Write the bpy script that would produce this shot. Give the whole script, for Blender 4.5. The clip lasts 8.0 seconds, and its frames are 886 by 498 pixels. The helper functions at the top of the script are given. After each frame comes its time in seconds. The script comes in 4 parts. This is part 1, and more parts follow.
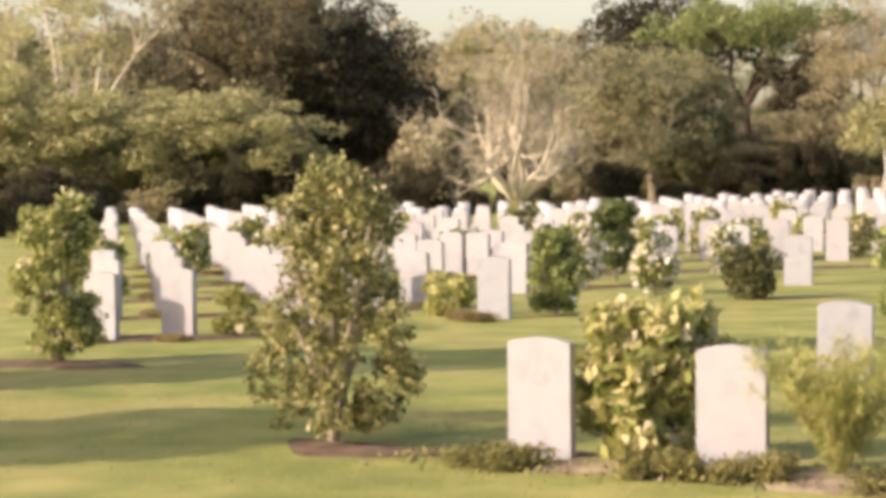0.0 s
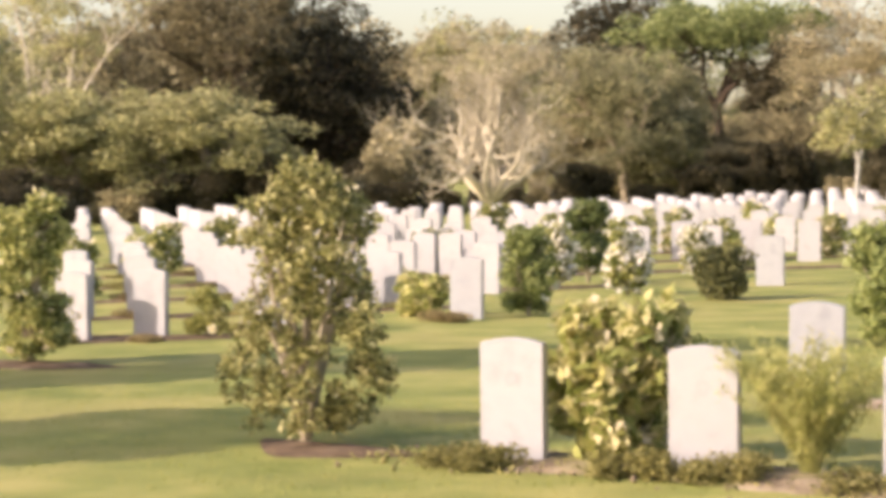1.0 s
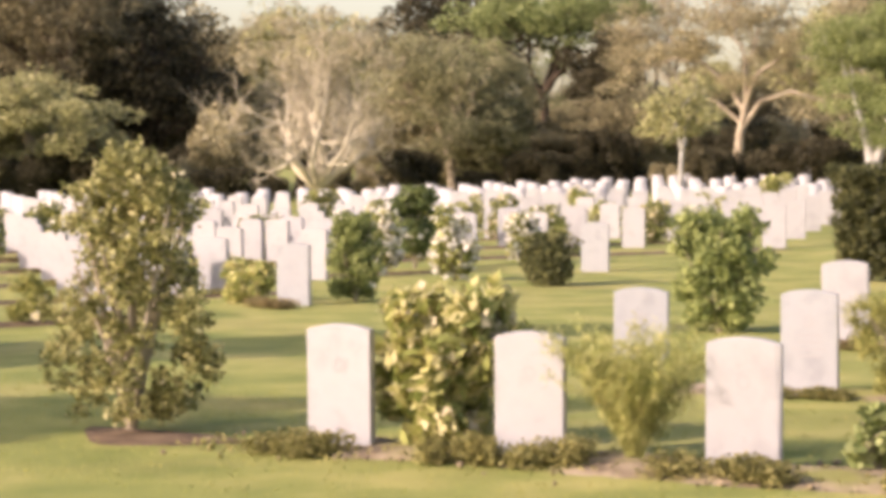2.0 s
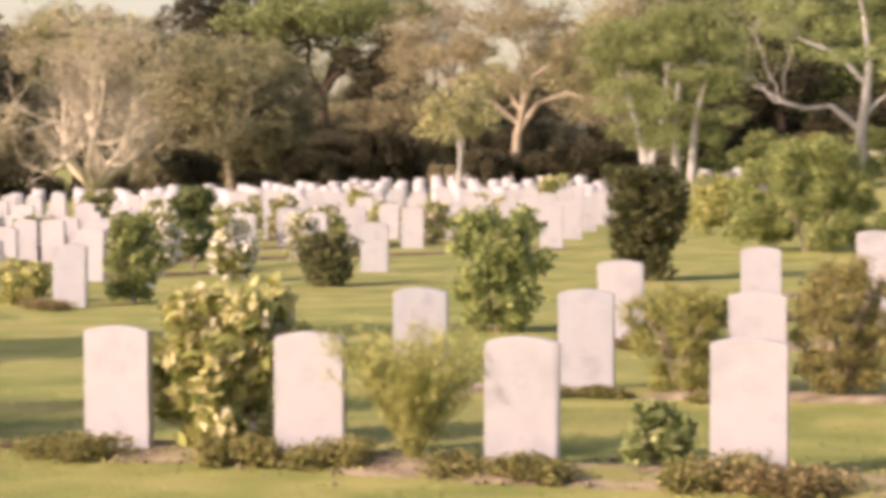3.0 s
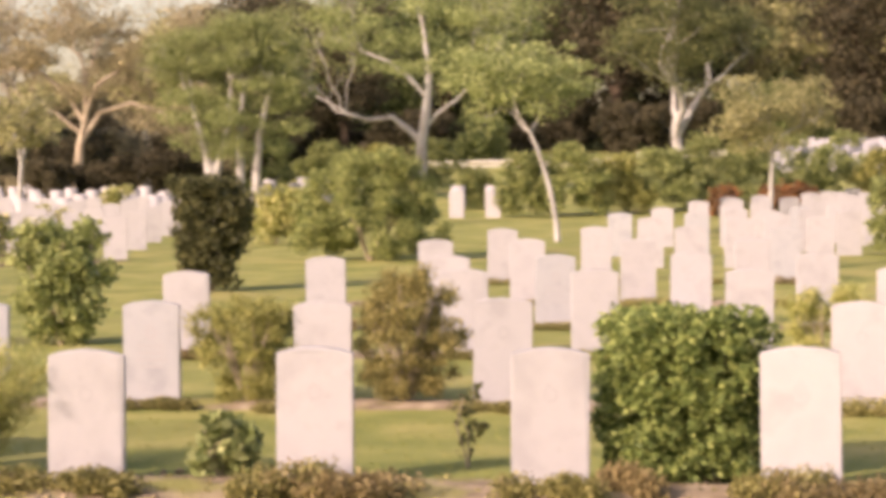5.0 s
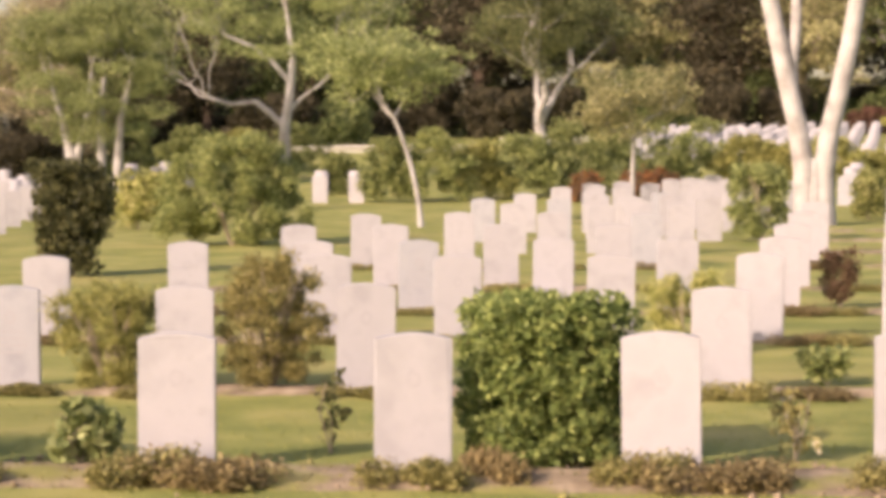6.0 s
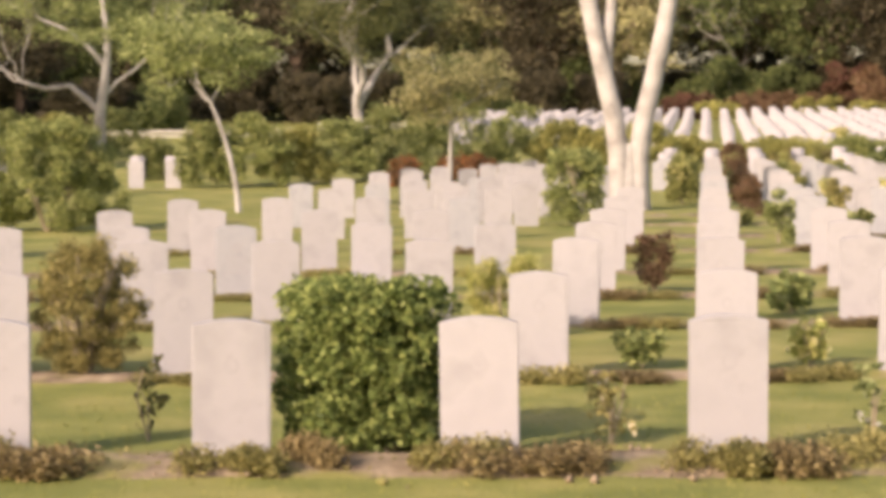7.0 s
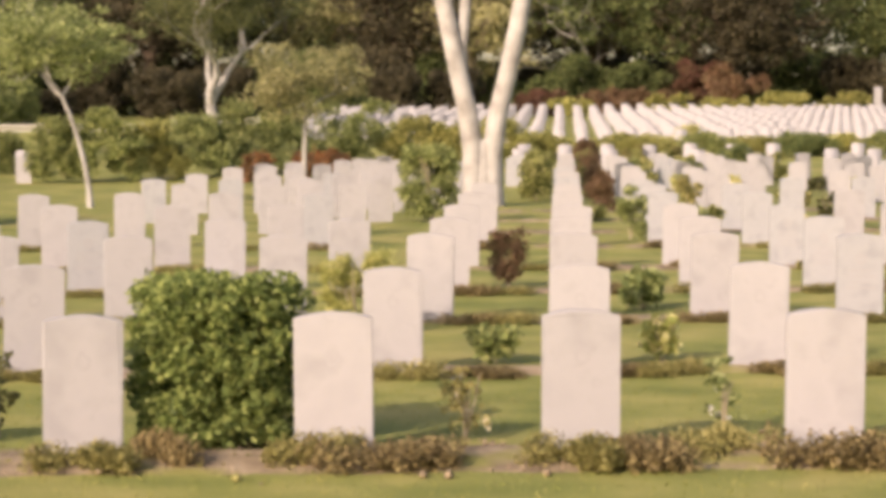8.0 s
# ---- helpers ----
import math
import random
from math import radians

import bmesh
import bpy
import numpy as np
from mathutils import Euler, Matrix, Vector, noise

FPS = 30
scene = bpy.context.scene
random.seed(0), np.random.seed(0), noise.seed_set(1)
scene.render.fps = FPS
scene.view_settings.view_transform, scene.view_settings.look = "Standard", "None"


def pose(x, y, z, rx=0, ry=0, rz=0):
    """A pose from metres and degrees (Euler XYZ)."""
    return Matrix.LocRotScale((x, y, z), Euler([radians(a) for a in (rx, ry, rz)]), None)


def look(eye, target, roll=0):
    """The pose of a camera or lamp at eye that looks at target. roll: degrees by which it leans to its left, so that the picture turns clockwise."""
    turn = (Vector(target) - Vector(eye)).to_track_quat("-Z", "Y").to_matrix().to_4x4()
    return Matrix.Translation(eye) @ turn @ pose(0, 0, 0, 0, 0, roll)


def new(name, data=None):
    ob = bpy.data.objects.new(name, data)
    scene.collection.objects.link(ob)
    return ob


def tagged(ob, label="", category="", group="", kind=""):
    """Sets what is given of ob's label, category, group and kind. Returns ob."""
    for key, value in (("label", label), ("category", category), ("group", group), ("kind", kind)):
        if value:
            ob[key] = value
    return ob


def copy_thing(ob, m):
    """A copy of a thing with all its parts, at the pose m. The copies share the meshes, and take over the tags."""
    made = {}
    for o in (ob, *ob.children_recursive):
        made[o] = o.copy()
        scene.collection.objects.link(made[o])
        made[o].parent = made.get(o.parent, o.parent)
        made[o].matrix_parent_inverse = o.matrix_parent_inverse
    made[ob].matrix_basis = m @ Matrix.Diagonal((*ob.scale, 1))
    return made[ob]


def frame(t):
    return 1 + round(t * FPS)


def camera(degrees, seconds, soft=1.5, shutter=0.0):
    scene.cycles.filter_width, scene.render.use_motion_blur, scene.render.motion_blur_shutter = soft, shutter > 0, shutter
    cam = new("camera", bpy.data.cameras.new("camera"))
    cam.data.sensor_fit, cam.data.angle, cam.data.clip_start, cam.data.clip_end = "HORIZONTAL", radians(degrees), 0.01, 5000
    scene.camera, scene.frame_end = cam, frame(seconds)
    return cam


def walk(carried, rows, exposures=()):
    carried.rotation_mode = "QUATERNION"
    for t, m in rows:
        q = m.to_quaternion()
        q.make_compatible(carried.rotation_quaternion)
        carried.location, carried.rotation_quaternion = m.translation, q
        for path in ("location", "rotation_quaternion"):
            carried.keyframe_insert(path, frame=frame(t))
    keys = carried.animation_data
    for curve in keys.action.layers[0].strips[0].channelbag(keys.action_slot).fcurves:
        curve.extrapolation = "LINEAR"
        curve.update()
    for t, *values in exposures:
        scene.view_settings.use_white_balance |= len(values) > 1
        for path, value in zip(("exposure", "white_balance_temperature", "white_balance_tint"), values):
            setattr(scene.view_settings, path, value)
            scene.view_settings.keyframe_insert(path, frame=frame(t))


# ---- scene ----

# The camera turns on the spot, at standing height, on the lawn before the first row.
EYE = 1.87
cam = camera(23.3, 8.0, soft=4.8, shutter=0.3)
# seconds, bearing clockwise from +y, tilt, lean
TURNS = [
    (0.0, -32.351, -2.105, -0.46), (0.5, -32.539, -2.144, -0.43), (0.8, -32.40, -2.11, -0.42),
    (1.0, -31.62, -2.10, -0.42), (1.5, -29.194, -2.119, -0.40), (1.7, -28.25, -2.33, -0.33),
    (2.8, -22.780, -2.422, -0.06), (3.0, -21.13, -2.494, -0.06), (3.5, -18.012, -2.565, -0.02),
    (4.0, -15.195, -2.529, -0.10), (4.5, -13.196, -2.427, -0.10), (4.7, -11.60, -2.20, -0.06),
    (5.8, -6.537, -2.519, 0.16), (6.0, -5.92, -2.610, 0.24), (6.5, -3.456, -2.990, 0.30),
    (7.0, -1.069, -2.982, 0.30), (7.5, 0.986, -3.108, 0.43), (8.0, 2.822, -3.067, 0.52),
]
walk(cam, [(t, pose(0, 0, EYE, 90 + tilt, 0, -yaw) @ pose(0, 0, 0, 0, 0, lean)) for t, yaw, tilt, lean in TURNS],
     exposures=[(0.0, 0.92, 8050, 23), (0.6, 0.98, 8000, 23), (1.5, 1.04, 7800, 24), (3.0, 0.84, 8150, 32), (5.0, 0.80, 8350, 33), (6.5, 0.64, 8250, 28), (8.0, 0.48, 8350, 25)])

# ---- light: low afternoon sun from behind on the left ----
SUN_EL, SUN_X, SUN_Y = radians(26), 0.656, 0.755
world = bpy.data.worlds.new("world")
scene.world = world
world.use_nodes = True
wn = world.node_tree.nodes
sky = wn.new("ShaderNodeTexSky")
sky.sky_type, sky.sun_disc = "NISHITA", False
sky.sun_elevation = SUN_EL
sky.sun_rotation = math.atan2(-SUN_X, -SUN_Y)
sky.air_density, sky.dust_density = 1.0, 2.3
wn["Background"].inputs["Strength"].default_value = 0.14
world.node_tree.links.new(sky.outputs[0], wn["Background"].inputs["Color"])
sun = new("sun", bpy.data.lights.new("sun", "SUN"))
sun.data.energy, sun.data.angle, sun.data.color = 3.35, radians(0.6), (1.0, 0.92, 0.82)
sun.matrix_world = look((0, 0, 30), (SUN_X * math.cos(SUN_EL), SUN_Y * math.cos(SUN_EL), 30 - math.sin(SUN_EL)))


# ---- materials ----
def material(name, colours, scale=3.0, detail=6.0, rough=0.8, bump=0.0, bump_scale=40.0, island=False, through_light=0.0, second=None):
    """Noise between colours, with a finer bump; island: colour by loose piece instead."""
    m = bpy.data.materials.new(name)
    m.use_nodes = True
    n, l = m.node_tree.nodes, m.node_tree.links
    b = n["Principled BSDF"]
    b.inputs["Roughness"].default_value = rough
    b.inputs["Specular IOR Level"].default_value = 0.25
    ramp = n.new("ShaderNodeValToRGB")
    ramp.color_ramp.elements[0].position, ramp.color_ramp.elements[1].position = (0.0, 1.0) if island else (0.3, 0.7)
    ramp.color_ramp.elements[0].color = (*colours[0], 1)
    ramp.color_ramp.elements[1].color = (*colours[-1], 1)
    for i, c in enumerate(colours[1:-1]):
        e = ramp.color_ramp.elements.new((0.0 if island else 0.3) + (1.0 if island else 0.4) * (i + 1) / (len(colours) - 1))
        e.color = (*c, 1)
    geo = n.new("ShaderNodeNewGeometry")
    if island:
        l.new(geo.outputs["Random Per Island"], ramp.inputs[0])
    else:
        tex = n.new("ShaderNodeTexNoise")
        tex.inputs["Scale"].default_value, tex.inputs["Detail"].default_value = scale, detail
        l.new(geo.outputs["Position"], tex.inputs["Vector"])
        l.new(tex.outputs["Fac"], ramp.inputs[0])
    colour = ramp.outputs[0]
    if second:
        t2 = n.new("ShaderNodeTexNoise")
        t2.inputs["Scale"].default_value, t2.inputs["Detail"].default_value = second[1], 3
        l.new(geo.outputs["Position"], t2.inputs["Vector"])
        r2 = n.new("ShaderNodeMapRange")
        r2.inputs["From Min"].default_value, r2.inputs["From Max"].default_value = second[2], second[3]
        l.new(t2.outputs["Fac"], r2.inputs["Value"])
        mix = n.new("ShaderNodeMix")
        mix.data_type = "RGBA"
        l.new(r2.outputs[0], mix.inputs["Factor"])
        l.new(colour, mix.inputs["A"])
        mix.inputs["B"].default_value = (*second[0], 1)
        colour = mix.outputs["Result"]
    if island:
        info, lift, hsv = n.new("ShaderNodeObjectInfo"), n.new("ShaderNodeMapRange"), n.new("ShaderNodeHueSaturation")
        lift.inputs["To Min"].default_value, lift.inputs["To Max"].default_value = 0.84, 1.2
        l.new(info.outputs["Random"], lift.inputs["Value"])
        l.new(lift.outputs[0], hsv.inputs["Value"])
        l.new(colour, hsv.inputs["Color"])
        colour = hsv.outputs["Color"]
    l.new(colour, b.inputs["Base Color"])
    if bump:
        t3 = n.new("ShaderNodeTexNoise")
        t3.inputs["Scale"].default_value, t3.inputs["Detail"].default_value = bump_scale, 4
        l.new(geo.outputs["Position"], t3.inputs["Vector"])
        bp = n.new("ShaderNodeBump")
        bp.inputs["Strength"].default_value, bp.inputs["Distance"].default_value = bump, 0.02
        l.new(t3.outputs["Fac"], bp.inputs["Height"])
        l.new(bp.outputs[0], b.inputs["Normal"])
    if through_light:
        tr, ms = n.new("ShaderNodeBsdfTranslucent"), n.new("ShaderNodeMixShader")
        l.new(colour, tr.inputs["Color"])
        ms.inputs["Fac"].default_value = through_light
        l.new(b.outputs[0], ms.inputs[1])
        l.new(tr.outputs[0], ms.inputs[2])
        l.new(ms.outputs[0], n["Material Output"].inputs["Surface"])
    return m


def leaves_of(name, *colours):
    return material(name, colours, island=True, rough=0.55, through_light=0.4)


GRASS = material("lawn_grass", [(0.165, 0.205, 0.056), (0.25, 0.278, 0.083), (0.385, 0.362, 0.135)], scale=1.1, detail=9, rough=0.9, bump=0.9,
                 bump_scale=55, second=((0.37, 0.335, 0.13), 0.45, 0.52, 0.76))
SOIL = material("bed_soil", [(0.16, 0.122, 0.088), (0.28, 0.225, 0.16), (0.43, 0.355, 0.26)], scale=5, rough=0.95, bump=1.0, bump_scale=30,
                second=((0.25, 0.25, 0.085), 1.6, 0.50, 0.62))
# darker copy of the bed soil, with the shadow of bushes and stones coloured in
SHADED_SOIL = material("shaded_soil", [(0.07, 0.05, 0.036), (0.13, 0.092, 0.064), (0.20, 0.145, 0.10)], scale=5, rough=0.95, bump=1.0, bump_scale=30)
MARBLE = material("white_marble", [(0.36, 0.37, 0.402), (0.385, 0.394, 0.426), (0.33, 0.34, 0.368)], scale=4, rough=0.55, bump=0.12, bump_scale=120,
                  second=((0.325, 0.334, 0.36), 9.0, 0.62, 0.80))
# bluish grey copy of the marble: skylit shade and some weathering in one colour
GREY_MARBLE = material("shade_grey_marble", [(0.33, 0.355, 0.395), (0.365, 0.388, 0.425), (0.30, 0.325, 0.36)], scale=5, rough=0.65, bump=0.15,
                       bump_scale=120)
CARVED = material("worn_carving", [(0.352, 0.362, 0.393), (0.372, 0.381, 0.413)], scale=20, rough=0.8)
WHITEWASH = material("whitewash", [(0.66, 0.655, 0.64), (0.76, 0.755, 0.74)], scale=3, rough=0.8, bump=0.2, bump_scale=30)
BARK_PALE = material("pale_bark", [(0.26, 0.255, 0.245), (0.38, 0.38, 0.375), (0.46, 0.465, 0.465)], scale=2.5, rough=0.85, bump=0.6, bump_scale=9)
BARK_STRAW = material("straw_bark", [(0.40, 0.37, 0.29), (0.54, 0.50, 0.41), (0.64, 0.60, 0.5)], scale=2.5, rough=0.85, bump=0.5, bump_scale=9)
BARK_TAN = material("tan_bark", [(0.26, 0.22, 0.17), (0.42, 0.37, 0.29)], scale=3, rough=0.9, bump=0.6, bump_scale=12)
BARK_DARK = material("dark_bark", [(0.05, 0.038, 0.028), (0.10, 0.075, 0.055)], scale=3, rough=0.9, bump=0.6, bump_scale=12)
# leaves of dark trees, darkened further for the black shade inside the wood
L_DARK = leaves_of("dark_shaded_leaves", (0.044, 0.042, 0.026), (0.08, 0.073, 0.044), (0.15, 0.13, 0.077))
L_DEEP = leaves_of("deep_green_leaves", (0.065, 0.095, 0.038), (0.13, 0.175, 0.068), (0.25, 0.29, 0.115))
L_OLIVE = leaves_of("olive_leaves", (0.21, 0.22, 0.105), (0.385, 0.385, 0.19), (0.58, 0.55, 0.31))
L_OLIVE_DULL = leaves_of("dull_olive_leaves", (0.19, 0.2, 0.11), (0.34, 0.34, 0.19), (0.52, 0.5, 0.31))
L_DARK_BROWN = leaves_of("dark_brown_leaves", (0.11, 0.098, 0.06), (0.21, 0.188, 0.112), (0.37, 0.325, 0.195))
L_TAN = leaves_of("dry_tan_leaves", (0.3, 0.27, 0.18), (0.48, 0.435, 0.3), (0.64, 0.59, 0.43))
L_BROWN = leaves_of("brown_leaves", (0.19, 0.175, 0.11), (0.34, 0.31, 0.19), (0.52, 0.46, 0.29))
L_GREEN = leaves_of("green_leaves", (0.12, 0.155, 0.06), (0.25, 0.3, 0.115), (0.43, 0.47, 0.2))
L_YELLOW = leaves_of("yellow_green_leaves", (0.17, 0.22, 0.06), (0.42, 0.455, 0.15), (0.66, 0.63, 0.29), (0.82, 0.76, 0.48))
L_BUSH = leaves_of("shrub_leaves", (0.09, 0.115, 0.038), (0.2, 0.225, 0.08), (0.38, 0.4, 0.145), (0.58, 0.55, 0.26))
L_GOLD = leaves_of("golden_leaves", (0.19, 0.21, 0.065), (0.34, 0.35, 0.12), (0.54, 0.51, 0.2))
L_GOLD_BROWN = leaves_of("golden_brown_leaves", (0.15, 0.14, 0.055), (0.30, 0.275, 0.105), (0.5, 0.44, 0.19))
L_FEATHER = leaves_of("feathery_leaves", (0.24, 0.27, 0.08), (0.40, 0.42, 0.15), (0.58, 0.55, 0.25))
L_LIGHT = leaves_of("light_green_leaves", (0.13, 0.175, 0.065), (0.26, 0.315, 0.125), (0.46, 0.505, 0.245))
L_HEDGE = leaves_of("glossy_hedge_leaves", (0.07, 0.11, 0.034), (0.18, 0.245, 0.08), (0.37, 0.43, 0.155))
L_DUSK = leaves_of("dusky_leaves", (0.05, 0.058, 0.03), (0.105, 0.115, 0.05), (0.22, 0.22, 0.095))
L_MEADOW = leaves_of("meadow_bush_leaves", (0.11, 0.15, 0.055), (0.25, 0.30, 0.11), (0.45, 0.475, 0.2))
L_DRY = leaves_of("dry_olive_leaves", (0.16, 0.145, 0.088), (0.30, 0.268, 0.165), (0.47, 0.42, 0.27))
L_FOREST = leaves_of("forest_leaves", (0.08, 0.105, 0.045), (0.17, 0.20, 0.085), (0.33, 0.345, 0.16))
L_MAT = leaves_of("low_plant_leaves", (0.14, 0.14, 0.052), (0.30, 0.285, 0.11), (0.5, 0.455, 0.205))
L_MAT_BROWN = leaves_of("low_plant_brown_leaves", (0.12, 0.095, 0.05), (0.26, 0.205, 0.105), (0.45, 0.375, 0.195))
L_ROSE = leaves_of("rose_bush_leaves", (0.1, 0.105, 0.04), (0.24, 0.245, 0.09), (0.44, 0.43, 0.18), (0.66, 0.61, 0.33))
L_GRASS = leaves_of("grass_blades", (0.17, 0.21, 0.05), (0.28, 0.3, 0.08), (0.42, 0.38, 0.14))
L_RED = leaves_of("red_leaves", (0.10, 0.055, 0.042), (0.18, 0.085, 0.065), (0.15, 0.12, 0.065))
L_WINE = leaves_of("wine_leaves", (0.13, 0.085, 0.055), (0.24, 0.145, 0.09), (0.2, 0.16, 0.085))
PETAL = leaves_of("white_petals", (0.72, 0.70, 0.66), (0.82, 0.80, 0.78))
PETAL_CREAM = leaves_of("cream_petals", (0.70, 0.62, 0.42), (0.80, 0.74, 0.58))
PETAL_RED = leaves_of("red_petals", (0.28, 0.11, 0.05), (0.38, 0.17, 0.07), (0.24, 0.15, 0.06))


# ---- shape tools ----
def ground_at(x, y):
    """The lawn: a gentle plane, and a rise beyond the graves on the right."""
    z = 0.012 * x + 0.0075 * (y - 12.3)
    side = min(1.0, max(0.0, (x + 0.42 * y + 6) / 30.0))
    far = min(max(0.0, y - 64.0), 90.0)
    return z * (1 if y < 160 else 160 / y) + 0.029 * far * side * side * (3 - 2 * side) if abs(x) < 250 else 0.012 * 250 * (1 if x > 0 else -1)


def mesh_of(name, verts, faces, mat=None, smooth=False):
    """A mesh from arrays; faces all have the same number of corners."""
    verts, faces = np.asarray(verts, np.float32), np.asarray(faces, np.int32)
    k = faces.shape[1]
    me = bpy.data.meshes.new(name)
    me.vertices.add(len(verts))
    me.vertices.foreach_set("co", verts.ravel())
    me.loops.add(faces.size)
    me.loops.foreach_set("vertex_index", faces.ravel())
    me.polygons.add(len(faces))
    me.polygons.foreach_set("loop_start", np.arange(0, faces.size, k, dtype=np.int32))
    if smooth:
        me.polygons.foreach_set("use_smooth", np.ones(len(faces), bool))
    me.update(calc_edges=True)
    if mat:
        me.materials.append(mat)
    return me


def part(name, data, parent, label=""):
    ob = new(name, data)
    ob.parent = parent
    return tagged(ob, label)


def thing(name, x, y, label, category, group="", dz=0.0, rz=0.0, kind=""):
    ob = new(name)
    ob.empty_display_size = 0.2
    ob.matrix_world = pose(x, y, ground_at(x, y) + dz, 0, 0, rz)
    return tagged(ob, label, category, group, kind)


def leaf_arrays(centres, length, width, rng, droop=0.0, upright=0.0):
    """A diamond-shaped blade, slightly folded, at every centre."""
    n = len(centres)
    a = rng.normal(size=(n, 3))
    a[:, 2] += upright - droop
    a /= np.linalg.norm(a, axis=1, keepdims=True) + 1e-9
    r = rng.normal(size=(n, 3))
    b = np.cross(a, r)
    b /= np.linalg.norm(b, axis=1, keepdims=True) + 1e-9
    c = np.cross(a, b)
    s = rng.uniform(0.6, 1.3, (n, 1))
    L, W = length * s * 0.5, width * s * 0.5
    v = np.stack([centres - a * L, centres + b * W + c * W * 0.25, centres + a * L, centres - b * W + c * W * 0.25], 1).reshape(-1, 3)
    return v, np.arange(4 * n).reshape(-1, 4)


def clump_points(rng, n, lobes, hollow=0.55):
    """n points in and on round lobes (x, y, z, radius, flatness)."""
    lobes = np.asarray(lobes, float)
    w = lobes[:, 3] ** 2
    k = rng.choice(len(lobes), n, p=w / w.sum())
    d = rng.normal(size=(n, 3))
    d /= np.linalg.norm(d, axis=1, keepdims=True)
    rad = lobes[k, 3] * rng.uniform(hollow, 1.0, n) ** 0.6 * rng.uniform(0.85, 1.15, n)
    p = d * rad[:, None]
    p[:, 2] *= lobes[k, 4]
    return p + lobes[k, :3]


def lobes_in(rng, count, rx, ry, rz, zc, size, flat=0.75, shell=0.45):
    """Lobes spread over an ellipsoid, thickest near its skin."""
    out = []
    for _ in range(count):
        d = rng.normal(size=3)
        d /= np.linalg.norm(d)
        q = rng.uniform(shell, 1.0)
        out.append((d[0] * rx * q, d[1] * ry * q, zc + d[2] * rz * q, size * rng.uniform(0.6, 1.25), flat))
    return out


def tube_arrays(path, radii, sides=7):
    """A tapered tube through the points of path."""
    path = [Vector(p) for p in path]
    v, f = [], []
    for i, p in enumerate(path):
        d = (path[min(i + 1, len(path) - 1)] - path[max(i - 1, 0)]).normalized()
        u = d.orthogonal().normalized()
        if i and u.dot(last) < 0:
            u = -u
        u = (last - d * last.dot(d)).normalized() if i else u
        last = u
        w = d.cross(u)
        for k in range(sides):
            a = 2 * math.pi * k / sides
            v.append(p + (u * math.cos(a) + w * math.sin(a)) * radii[i])
    for i in range(len(path) - 1):
        for k in range(sides):
            f.append((i * sides + k, i * sides + (k + 1) % sides, (i + 1) * sides + (k + 1) % sides, (i + 1) * sides + k))
    return [tuple(q) for q in v], f


def join(pieces):
    v, f, o = [], [], 0
    for a, b in pieces:
        v.append(np.asarray(a, float).reshape(-1, 3))
        f.append(np.asarray(b) + o)
        o += len(a)
    return np.concatenate(v), np.concatenate(f)


def limb(rng, start, way, length, radius, depth, out, tips, wobble=0.22, fork=3, spread=0.6, rise=0.12):
    """A limb that wanders, tapers and forks; collects tubes in out and ends in tips."""
    n = 5
    p, d = Vector(start), Vector(way).normalized()
    path, radii = [p.copy()], [radius]
    for i in range(n):
        d = (d + Vector(rng.normal(size=3)) * wobble + Vector((0, 0, rise))).normalized()
        p = p + d * length / n
        path.append(p.copy())
        radii.append(radius * (1 - 0.45 * (i + 1) / n))
        if depth > 0 and i >= 2 and rng.random() < 0.55:
            side = (d + Vector(rng.normal(size=3)) * spread).normalized()
            limb(rng, p, side, length * 0.6, radii[-1] * 0.55, depth - 1, out, tips, wobble, fork, spread, rise)
    out.append(tube_arrays(path, radii, 6 if radius > 0.06 else 4))
    tips.append(tuple(p))
    if depth > 0:
        for _ in range(fork):
            side = (d + Vector(rng.normal(size=3)) * spread).normalized()
            limb(rng, p, side, length * rng.uniform(0.55, 0.8), radii[-1] * 0.7, depth - 1, out, tips, wobble, fork, spread, rise)


